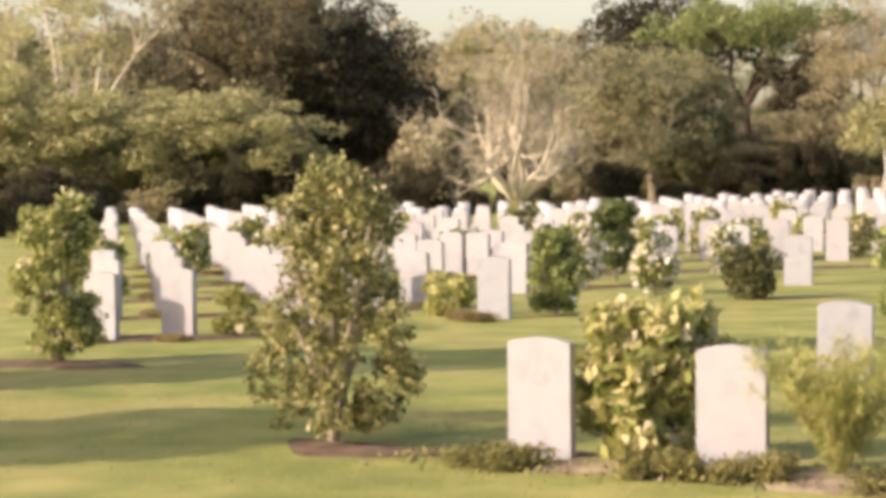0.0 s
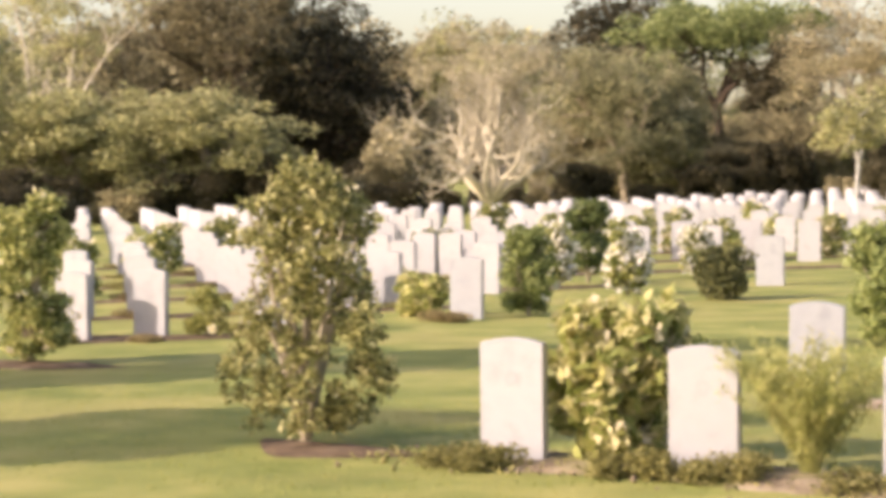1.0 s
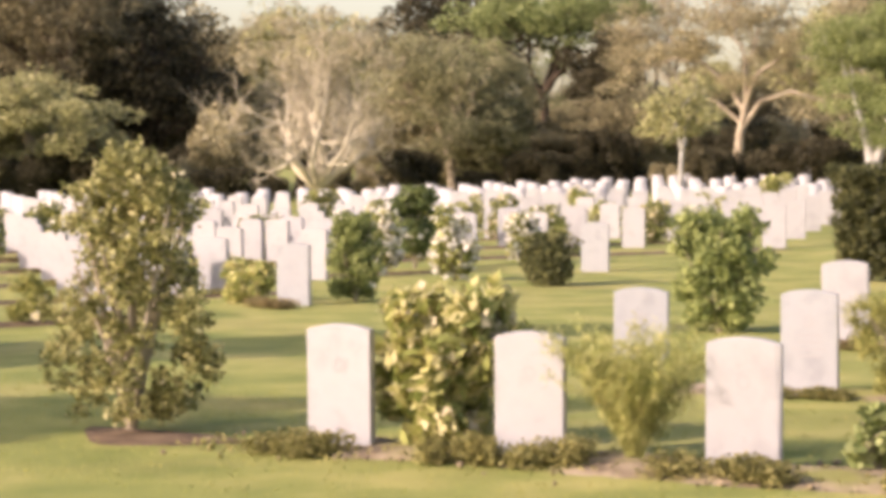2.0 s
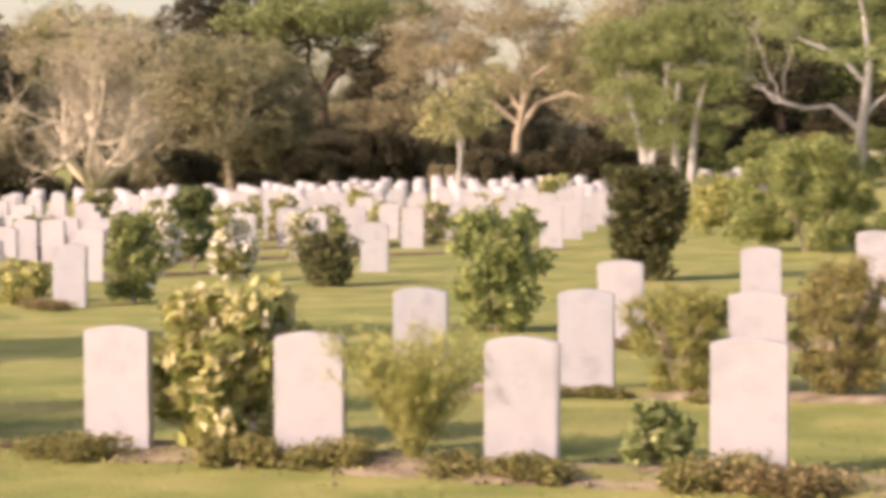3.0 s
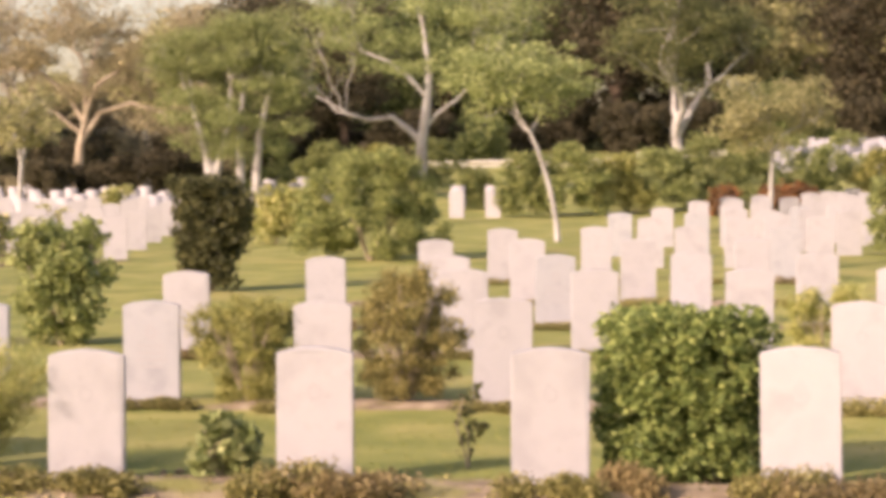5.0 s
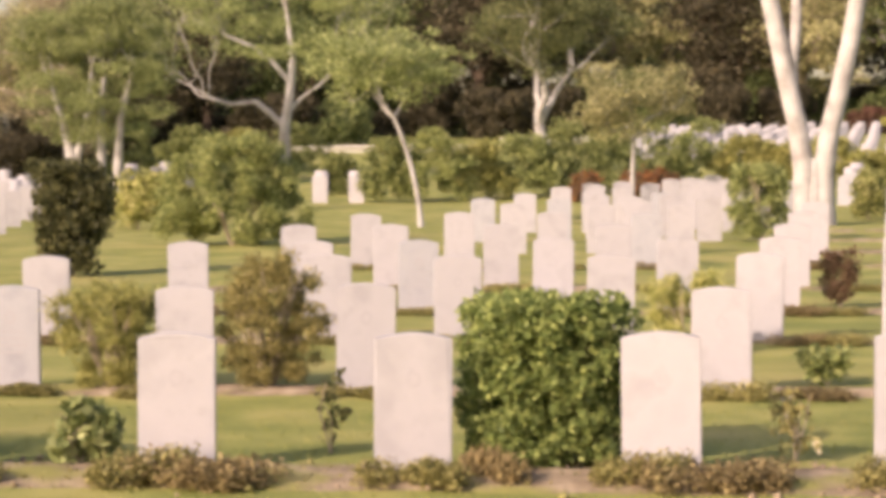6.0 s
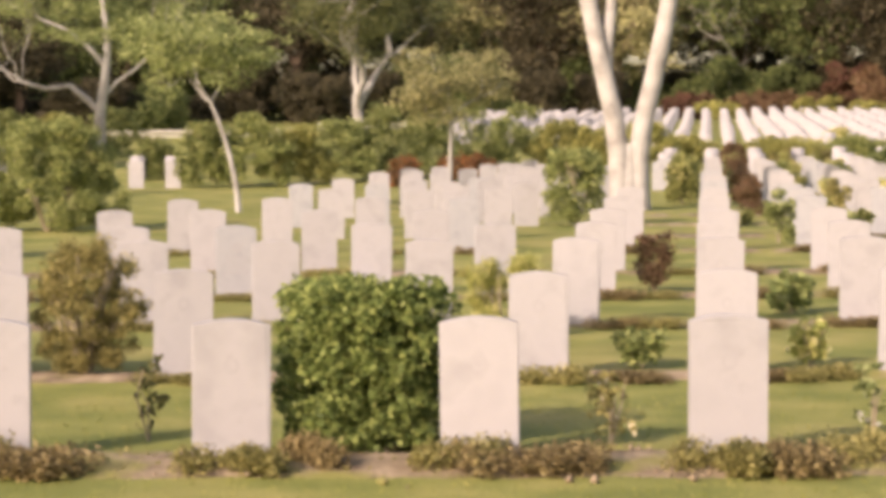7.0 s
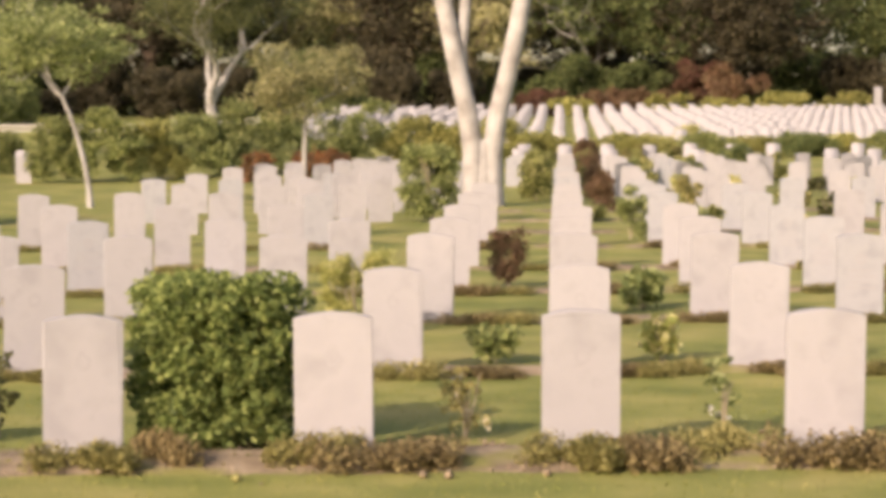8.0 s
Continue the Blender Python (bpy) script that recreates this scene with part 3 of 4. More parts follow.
def frond_plant(name, x, y, label, seed, count, length, spread, mat, root=0.03):
    """Arching feathery fronds from one root."""
    rng = np.random.default_rng(seed)
    base = thing(name, x, y, label, "plant")
    meshes = []
    for k in range(5):
        bend = rng.uniform(0.25, 0.8)
        pts, tubes = [], []
        for i in range(9):
            u = i / 8
            pts.append((length * spread * u * (0.4 + bend * u), rng.normal() * 0.01, length * (u - 0.28 * bend * u * u)))
        tube = tube_arrays(pts, [0.006 * (1.1 - i / 9) for i in range(9)], 3)
        c = np.repeat(np.array(pts[2:]), 26, axis=0) + rng.normal(size=(182, 3)) * 0.035
        meshes.append(mesh_of("frond", *join([tube, leaf_arrays(c, 0.065, 0.009, rng, upright=1.2)]), mat))
    for i in range(count):
        ob = part("frond", meshes[i % 5], base)
        sc = rng.uniform(0.6, 1.1)
        ob.matrix_local = pose(rng.normal() * root, rng.normal() * root, 0, 0, 0, 360 * i / count + rng.uniform(-9, 9)) @ Matrix.Diagonal((sc * rng.uniform(0.3, 1.1), sc, sc, 1))
    return base


frond_plant("grassy_plant", -5.02, 12.5, "feathery yellow-green plant beside a headstone", 4, 110, 0.86, 0.72, L_FEATHER)
shrub("green_shrub", -7.75, 21.7, "leafy green shrub with a few pale flowers on the lawn", 5, 0.68, 0.6, 1.38, L_GREEN, 9000, 0.08, 0.02, 70, 0.17, 6, PETAL, 14, 0.08, hollow=0.1, shape=[(0, 0.6), (0.3, 0.85), (0.7, 1.0), (1, 0.7)])
shrub("dark_round_shrub", -12.8, 28.6, "rounded dark brown-green shrub on the lawn", 6, 0.44, 0.44, 0.84, L_DUSK, 3500, 0.09, 0.02, 18, 0.24, 3)
shrub("flowering_bush", -14.0, 24.9, "tall green bush with white flowers among headstones", 7, 0.42, 0.42, 1.25, L_GREEN, 5000, 0.08, 0.03, 50, 0.16, 5, PETAL, 14, 0.09, hollow=0.1)
shrub("flowering_bush", -14.75, 29.3, "white flowering bush standing among headstones", 8, 0.38, 0.38, 1.05, L_BUSH, 2600, 0.09, 0.05, 14, 0.2, 4, PETAL, 260, 0.09)
shrub("flowering_bush", -17.0, 32.3, "dense dark bush with white blossom near headstones", 9, 0.5, 0.5, 1.5, L_DEEP, 3600, 0.1, 0.05, 14, 0.24, 4, PETAL, 20, 0.10)
shrub("flowering_bush", -16.7, 30.7, "slender bush thick with white flowers among headstones", 10, 0.34, 0.34, 1.1, L_BUSH, 2200, 0.09, 0.05, 14, 0.18, 4, PETAL, 260, 0.09)
shrub("flowering_bush", -15.9, 34.2, "small bush thick with white flowers among headstones", 27, 0.36, 0.36, 0.9, L_BUSH, 1800, 0.09, 0.05, 14, 0.18, 3, PETAL, 200, 0.09)
shrub("yellow_shrub", -15.45, 24.5, "low yellow-green shrub between two headstones", 28, 0.4, 0.36, 0.58, L_YELLOW, 1800, 0.10, 0.0, 22, 0.14, 3)
shrub("yellow_shrub", -16.0, 20.5, "thin yellow-green bush beside a headstone", 29, 0.3, 0.3, 0.66, L_GOLD, 1300, 0.07, 0.0, 20, 0.12, 4)
shrub("dark_bush", -8.55, 30.4, "upright dark green bush on the mown grass", 71, 0.76, 0.6, 1.74, L_DUSK, 14000, 0.085, 0.02, 120, 0.19, 6, hollow=0.1, shape=[(0, 0.55), (0.3, 0.8), (0.7, 1.0), (1, 0.9)])
shrub("broad_bush", -8.0, 39.2, "broad leafy green bush on the lawn", 11, 1.7, 1.2, 2.15, L_MEADOW, 34000, 0.07, 0.0, 130, 0.24, 9, hollow=0.0, upright=0.6, shape=[(0, 0.85), (0.35, 1.0), (0.7, 0.85), (1, 0.45)])
shrub("golden_shrub", -4.36, 16.5, "golden-green loose feathery shrub between headstones", 12, 0.56, 0.42, 0.9, L_GOLD, 11000, 0.06, 0.0, 80, 0.11, 22, hollow=0.0, upright=0.6, width=0.2,
      shape=[(0, 0.6), (0.5, 1.0), (0.8, 0.9), (1, 0.5)])
shrub("golden_shrub", -3.08, 16.6, "tall golden-brown loose shrub beside tall headstones", 13, 0.54, 0.42, 1.12, L_GOLD_BROWN, 14000, 0.058, 0.0, 100, 0.11, 24, hollow=0.0, upright=0.6, width=0.22,
      shape=[(0, 0.7), (0.4, 1.0), (0.75, 0.85), (1, 0.35)])
shrub("leafy_plant", -3.5, 12.62, "small bright green leafy plant in the soil bed", 14, 0.25, 0.2, 0.43, L_LIGHT, 620, 0.10, 0.0, 10, 0.1, 3, width=0.6)
shrub("sapling", -2.06, 13.2, "thin young plant with dark sparse leaves", 15, 0.13, 0.12, 0.56, L_DUSK, 150, 0.05, 0.04, 22, 0.035, 2, shape=[(0, 0.5), (0.5, 1), (1, 0.5)])
shrub("sapling", 0.78, 12.95, "young plant with reddish brown leaves in the bed", 16, 0.16, 0.15, 0.48, L_GOLD_BROWN, 240, 0.05, 0.03, 26, 0.06, 4, PETAL_CREAM, 5, 0.06)
shrub("sapling", 2.39, 13.1, "slender light green seedling in the bed", 17, 0.14, 0.12, 0.52, L_LIGHT, 150, 0.06, 0.05, 18, 0.04, 3, PETAL, 4, 0.05)
shrub("clipped_hedge", -0.69, 12.8, "dense clipped green hedge bush between two headstones", 18, 0.57, 0.46, 1.05, L_HEDGE, 30000, 0.046, 0.0, 760, 0.07, 4, hollow=0.7, width=0.6,
      shape=[(0, 0.95), (0.4, 1.0), (0.85, 1.0), (1, 0.92)])
shrub("red_shrub", 1.95, 24.4, "small wine-red shrub on the grass between headstones", 19, 0.28, 0.26, 0.72, L_WINE, 1700, 0.055, 0.06, 40, 0.12, 6, hollow=0.0, shape=[(0, 0.5), (0.5, 1.0), (1, 0.8)])
shrub("leafy_plant", 3.12, 21.7, "bright green leafy plant between rows of headstones", 20, 0.32, 0.26, 0.42, L_LIGHT, 700, 0.12, 0.0, 10, 0.12, 3, width=0.6)
shrub("leafy_plant", 2.6, 17.0, "yellow-green plant growing between headstone rows", 21, 0.17, 0.17, 0.4, L_YELLOW, 420, 0.09, 0.03, 8, 0.12, 3)
shrub("leafy_plant", 1.25, 16.9, "light green upright plant between rows", 22, 0.24, 0.2, 0.36, L_MEADOW, 520, 0.08, 0.02, 8, 0.12, 3)
shrub("green_shrub", 1.75, 40.0, "leafy green shrub beside a pale forked tree", 23, 0.72, 0.6, 1.5, L_GREEN, 6500, 0.085, 0.02, 110, 0.17, 5, hollow=0.1, shape=[(0, 0.9), (0.5, 1.0), (1, 0.8)])
shrub("feathery_shrub", 0.2, 19.4, "pale green feathery shrub behind the clipped hedge", 24, 0.5, 0.4, 0.8, L_FEATHER, 5200, 0.07, 0.0, 46, 0.11, 10, upright=0.6, width=0.2, hollow=0.0)
shrub("small_bush", -3.6, 22.0, "small brown-green bush in front of headstones", 25, 0.22, 0.22, 0.6, L_BUSH, 900, 0.08, 0.05, 9, 0.14, 3)
shrub("yellow_bush", -11.6, 46.5, "pale yellow-green bush on the lawn", 26, 0.7, 0.6, 1.35, L_FEATHER, 3500, 0.13, 0.02, 20, 0.4, 3)
for s, (az, r, rx, h, mat) in enumerate([(-8.7, 70, 0.9, 1.3, L_MEADOW), (-7.4, 65, 1.2, 1.9, L_MEADOW), (-6.2, 65, 1.5, 2.15, L_MEADOW), (-5.0, 66, 1.4, 1.75, L_GOLD),
                                         (-3.9, 67, 1.6, 1.9, L_GREEN), (-2.7, 68, 1.7, 2.3, L_GREEN), (-1.5, 70, 1.5, 2.0, L_GREEN), (-0.3, 72, 1.8, 2.2, L_GREEN),
                                         (1.0, 74, 1.8, 2.2, L_GREEN), (2.1, 73, 1.6, 1.7, L_GOLD), (3.0, 72, 1.5, 1.5, L_GOLD), (4.3, 76, 1.5, 1.5, L_GOLD),
                                         (5.4, 78, 1.4, 1.0, L_GOLD), (6.6, 70, 0.5, 1.0, L_WINE), (7.5, 79, 1.4, 0.9, L_GOLD), (9.3, 88, 0.9, 0.9, L_YELLOW),
                                         (10.6, 66, 0.8, 1.0, L_DEEP), (-10.7, 60, 0.9, 1.5, L_MEADOW), (-12.6, 84, 1.8, 2.0, L_GREEN), (-11.2, 86, 1.6, 1.8, L_GOLD), (-14.2, 88, 1.8, 2.2, L_DEEP), (-9.8, 88, 1.7, 1.9, L_GREEN), (-13.4, 62, 0.8, 1.0, L_GOLD), (8.4, 80, 1.5, 0.8, L_GOLD), (9.8, 80, 1.6, 0.9, L_MEADOW), (11.0, 81, 1.5, 0.75, L_GOLD), (12.2, 81, 1.6, 0.95, L_DEEP), (13.4, 82, 1.6, 0.8, L_GOLD), (14.6, 82, 1.5, 0.9, L_GREEN)]):
    px, py = turned(az, r)
    shrub("border_bush", px, py, "rounded leafy border bush beyond the headstones", 100 + s, rx, rx * 0.7, h * 1.08, mat, 5600, 0.12, 0.0, 60, 0.3, 0, hollow=0.1, upright=0.4, shape=[(0, 0.95), (0.4, 1.0), (0.75, 0.7), (1, 0.3)], group="border bushes")
for s, (az, r, rx, h) in enumerate([(-37.8, 47, 0.4, 0.9), (-35.5, 44, 0.5, 1.0), (-33, 33, 0.4, 0.5), (-31.8, 40, 0.6, 0.9), (-28.6, 42, 0.5, 1.1), (-27, 44, 0.5, 0.9),
                                    (-25.4, 48, 0.6, 1.1), (-24.2, 43, 0.5, 0.9), (-21.5, 45, 0.6, 0.9), (-20, 52, 0.6, 1.0), (-18.2, 66, 0.9, 1.2), (-34.3, 46, 0.6, 1.0), (-41.4, 36, 0.5, 1.1),
                                    (-30.2, 52, 0.7, 1.2), (-38.9, 50, 0.5, 0.9), (-37.4, 53, 0.6, 1.0), (-36.4, 57, 0.5, 0.8),
                                    (-34.9, 49, 0.4, 0.9), (-33.6, 55, 0.6, 1.0), (-39.4, 40, 0.6, 1.0), (-26.2, 52, 0.6, 1.0), (-22.6, 50, 0.5, 0.8), (-23.3, 56, 0.6, 1.0)]):
    px, py = turned(az, r)
    shrub("grave_bush", px, py, "small flowering bush among distant headstones", 150 + s, rx, rx, h, L_BUSH, 1300, 0.12, 0.0, 12, 0.22, 2, PETAL if s % 2 else PETAL_CREAM, 36, 0.11,
          group="bushes among the headstones")
for s, (az, r) in enumerate([(-2.2, 64), (-0.75, 65), (-0.1, 64.5)]):
    px, py = turned(az, r)
    shrub("red_flower_bush", px, py, "low bush of red flowers at the end of the rows", 130 + s, 0.6, 0.45, 1.0, L_WINE, 1300, 0.11, 0.0, 24, 0.2, 2, PETAL_RED, 150, 0.11,
          group="red flower bushes")

rng = np.random.default_rng(44)
for s in range(46):
    y = rng.uniform(33, 76)
    px = fan_b(rng.choice([7.5, 8.5, 8.5, 9.5, 10.5, 11.5]), y) + rng.normal() * 0.2
    shrub("grave_plant", px, y, "small leafy plant between rows of headstones", 500 + s, rng.uniform(0.2, 0.4), 0.3, rng.uniform(0.4, 0.95), [L_GREEN, L_MAT, L_YELLOW, L_BUSH, L_DUSK][s % 5], 700, 0.10, 0.0,
          9, 0.14, 2, group="plants between the rows")
for s, (i, y) in enumerate([(7.5, 44), (7.5, 51), (7.5, 59), (7.5, 67)]):
    shrub("wine_red_bush", fan_b(i, y), y, "wine-red leafy bush in a file of headstones", 540 + s, 0.36, 0.36, 0.85, L_WINE, 1100, 0.10, 0.0, 20, 0.15, 2, group="wine-red bushes")

for s, (i, y) in enumerate([(6.5, 57), (6.45, 64), (6.5, 50)]):
    shrub("olive_bush", fan_b(i, y), y, "olive-green leafy bush between two files of headstones", 550 + s, 0.5, 0.5, 1.05, L_BUSH, 1500, 0.11, 0.0, 20, 0.2, 2, group="olive bushes")


def plain_block(name, x, y, sx, sy, sz, label, category, mat):
    bm = bmesh.new()
    bmesh.ops.create_cube(bm, size=1)
    bmesh.ops.scale(bm, vec=(sx, sy, sz), verts=bm.verts)
    bmesh.ops.translate(bm, vec=(0, 0, sz / 2 - 0.05), verts=bm.verts)
    bmesh.ops.bevel(bm, geom=list(bm.edges), offset=0.02, segments=2, affect="EDGES")
    me = bpy.data.meshes.new(name)
    bm.to_mesh(me)
    bm.free()
    me.materials.append(mat)
    ob = new(name, me)
    ob.matrix_world = pose(x, y, ground_at(x, y))
    return tagged(ob, label, category)


plain_block("kerb_slab", -1.38, 23.45, 0.62, 0.75, 0.16, "low white stone slab at the foot of a headstone", "slab", MARBLE)


def low_wall(x0, y0, x1, y1, height, thick):
    """A whitewashed wall that follows the ground, in lengths with a coping."""
    v, f = [], []
    n = 24
    d = Vector((x1 - x0, y1 - y0)).normalized()
    side = Vector((-d.y, d.x))
    for i in range(n + 1):
        x, y = x0 + (x1 - x0) * i / n, y0 + (y1 - y0) * i / n
        g = ground_at(x, y)
        for w, z in ((-thick, -0.3), (-thick, height - 0.08), (-thick - 0.04, height - 0.08), (-thick - 0.04, height), (thick + 0.04, height), (thick + 0.04, height - 0.08), (thick, height - 0.08), (thick, -0.3)):
            v.append((x + side.x * w, y + side.y * w, g + z))
    for i in range(n):
        for k in range(7):
            f.append((i * 8 + k, i * 8 + k + 1, i * 8 + k + 9, i * 8 + k + 8))
    tagged(new("boundary_wall", mesh_of("boundary_wall", v, f, WHITEWASH)), "low white boundary wall beyond the bushes", "wall", kind="structure")


low_wall(-21.0, 106.5, -9.0, 108.0, 0.36, 0.14)
low_wall(-9.0, 117.0, 0.8, 120.0, 0.4, 0.14)
plain_block("white_post", *turned(14.2, 130), 0.4, 0.4, 1.9, "white square stone post at the far edge", "post", MARBLE)

# ---- trees that stand out ----
x, y = turned(-6.5, 47.4)
tree("leaning_tree", x, y, "slender leaning pale-trunked young tree with airy green crown", 31, 2.5, 0.062, BARK_PALE, L_LIGHT, (2.1, 1.6, 0.75, 3.75, 60, 0.36), 9500, 0.09,
     lean=(-0.10, 0, 1), limb_len=0.9, depth=2, forks=3, tip_size=0.5, spread=0.9, bend=(-0.07, 0, 0), wander=0.012, shift=-0.95, flat=0.4)
x, y = turned(-0.9, 60)
tree("young_tree", x, y, "young tree with thin pale trunk and olive crown", 32, 1.9, 0.08, BARK_PALE, L_OLIVE, (1.9, 1.5, 0.8, 3.25, 44, 0.4), 7000, 0.11,
     limb_len=1.0, depth=2, forks=3, tip_size=0.5, spread=0.9)
x, y = turned(-20.7, 72)
tree("small_tree", x, y, "small pale-trunked tree with dry leaves", 36, 1.9, 0.10, BARK_PALE, L_OLIVE, (1.6, 1.4, 0.8, 2.9, 14, 0.5), 2600, 0.18,
     limb_len=1.0, depth=2, forks=3, tip_size=0.5)
x, y = turned(-24.2, 100)
tree("umbrella_tree", x, y, "flat-topped spreading green tree", 37, 4.6, 0.28, BARK_DARK, L_LIGHT, (5.6, 4.6, 1.1, 8.3, 60, 1.0), 22000, 0.19,
     limb_len=2.4, depth=2, forks=4, tip_size=1.0, spread=1.0, tip_share=0.25, flat=0.45)
x, y = turned(-22.6, 97)
tree("dark_tree", x, y, "narrow dark-leaved tree beside a spreading one", 45, 3.6, 0.25, BARK_DARK, L_DARK, (1.9, 1.8, 2.3, 5.6, 44, 0.7), 13000, 0.18,
     limb_len=1.4, depth=1, forks=3, tip_size=0.6, tip_share=0.1)
x, y = turned(-30.4, 88)
tree("bare_tree", x, y, "pale tan tree with fanned bare branches", 38, 0.6, 0.24, BARK_STRAW, L_TAN, (3.9, 3.0, 1.9, 6.4, 60, 0.55), 6500, 0.14,
     limb_len=2.7, depth=3, forks=15, tip_size=0.7, spread=1.1, tip_share=0.15)
x, y = turned(-20.9, 100)
tree("airy_tree", x, y, "tall thin tree with airy bare twigs", 43, 3.0, 0.24, BARK_TAN, L_BROWN, (4.6, 3.5, 1.8, 8.0, 20, 0.8), 1800, 0.2,
     limb_len=3.4, depth=3, forks=4, tip_size=0.6, spread=0.7, tip_share=0.6)
x, y = turned(-34.6, 106)
tree("dark_tree", x, y, "large dense dark round-crowned tree", 40, 2.0, 0.6, BARK_DARK, L_DARK, (4.2, 3.9, 4.8, 5.4, 110, 1.0), 34000, 0.21,
     limb_len=3.0, depth=2, forks=5, tip_size=1.0, tip_share=0.12)
x, y = turned(-37.2, 104)
tree("dark_tree", x, y, "tall dark brown-leaved tree with a wide crown", 46, 4.0, 0.4, BARK_DARK, L_DARK_BROWN, (4.6, 3.6, 2.9, 9.0, 90, 0.9), 26000, 0.2,
     limb_len=3.0, depth=2, forks=5, tip_size=1.0, tip_share=0.2)
x, y = turned(-26.7, 95)
tree("olive_tree", x, y, "broad dull olive tree with a low crown", 47, 2.4, 0.3, BARK_TAN, L_OLIVE_DULL, (4.2, 3.2, 3.0, 4.0, 110, 0.75), 28000, 0.16,
     limb_len=2.4, depth=2, forks=5, tip_size=0.8, tip_share=0.3)
x, y = turned(-3.3, 100)
tree("forked_tree", x, y, "dark-crowned tree with a pale forked trunk", 41, 1.5, 0.34, BARK_PALE, L_FOREST, (4.2, 3.5, 2.4, 6.6, 70, 0.8), 20000, 0.15,
     limb_len=3.2, depth=2, forks=3, tip_size=0.9, spread=0.4, tip_share=0.4)
x, y = turned(6.8, 142)
tree("forked_tree", x, y, "distant tree with spreading pale limbs", 42, 1.2, 0.34, BARK_PALE, L_DEEP, (5.0, 4.0, 2.8, 8.0, 30, 1.3), 7000, 0.32,
     limb_len=3.6, depth=2, forks=4, tip_size=0.9, spread=0.7, tip_share=0.4)


def shaped_tree(name, x, y, label, seed, limbs, twig, crown, leaf, leaves, leaf_len, sides=11, bark=None):
    """A tree whose trunk and main limbs follow given lines of (x, y, z, radius); twigs and leaves grow from their ends."""
    rng = np.random.default_rng(seed)
    base = thing(name, x, y, label, "tree")
    out, tips = [], []
    for line in limbs:
        out.append(tube_arrays([q[:3] for q in line], [q[3] for q in line], sides))
        end = line[-1]
        if end[2] > 2.2:
            d = Vector(line[-1][:3]) - Vector(line[-2][:3])
            for k in range(4):
                way = d.normalized() + Vector(rng.normal(size=3)) * 0.7 + Vector((0, 0, 0.3))
                limb(rng, end[:3], way, twig, end[3] * 0.75, 2, out, tips)
    part("trunk", mesh_of("trunk", *join(out), bark or BARK_PALE, True), base)
    t = np.array(tips)
    q = [clump_points(rng, leaves // 2, [(*p, rng.uniform(0.4, 0.8), 0.6) for p in t], 0.2)]
    if crown:
        q.append(clump_points(rng, leaves // 2, lobes_in(rng, crown[4], *crown[:4], crown[5], 0.55), 0.3))
    part("crown", mesh_of("crown", *leaf_arrays(np.concatenate(q), leaf_len, leaf_len * 0.5, rng, droop=0.2), leaf), base)


shaped_tree("pale_tree", *turned(-10.15, 80), "pale-barked tree with a long side limb and thin green crown", 33,
            [[(0, 0, -0.2, 0.27), (0, 0, 0.9, 0.23), (0.02, 0, 2.1, 0.20), (0.2, 0, 3.2, 0.17), (0.3, 0.1, 4.6, 0.13), (0.1, 0, 6.2, 0.08)],
             [(0, 0, 2.0, 0.14), (-0.5, 0, 2.5, 0.125), (-1.1, 0.1, 2.95, 0.11), (-2.0, 0.2, 2.85, 0.085), (-2.9, 0.2, 3.1, 0.06)],
             [(0.1, 0, 2.5, 0.09), (0.6, 0.2, 3.1, 0.075), (1.3, 0.3, 3.6, 0.06), (2.1, 0.3, 4.4, 0.045)],
             [(0.27, 0, 3.6, 0.11), (-0.4, -0.2, 4.4, 0.09), (-1.2, -0.2, 5.0, 0.07), (-2.2, 0, 5.4, 0.05)]],
            1.9, (4.6, 3.2, 1.9, 6.0, 60, 0.6), L_LIGHT, 26000, 0.11)
shaped_tree("dry_tree", *turned(-19.2, 87), "dry tan tree with a short trunk and long drooping limbs", 35,
            [[(0, 0, -0.2, 0.24), (0.0, 0, 1.0, 0.21), (0.1, 0, 2.3, 0.18), (0.35, 0, 3.5, 0.13), (0.3, 0, 5.0, 0.09)],
             [(0.15, 0, 2.5, 0.15), (0.9, 0.2, 3.6, 0.13), (2.1, 0.3, 4.0, 0.10), (3.4, 0.3, 3.6, 0.07), (4.0, 0.3, 3.2, 0.04)],
             [(0.35, 0, 3.5, 0.12), (0.9, -0.3, 4.7, 0.10), (2.1, -0.4, 5.4, 0.08), (3.3, -0.4, 5.2, 0.05)],
             [(0.3, 0, 3.2, 0.12), (-0.6, 0.3, 4.4, 0.10), (-1.6, 0.4, 5.2, 0.08), (-2.8, 0.4, 5.4, 0.05)],
             [(0.1, 0, 2.8, 0.10), (-0.8, -0.3, 3.6, 0.08), (-2.0, -0.3, 4.0, 0.05)]],
            1.7, (4.0, 3.2, 1.9, 5.6, 70, 0.55), L_DRY, 26000, 0.13, 9, BARK_TAN)
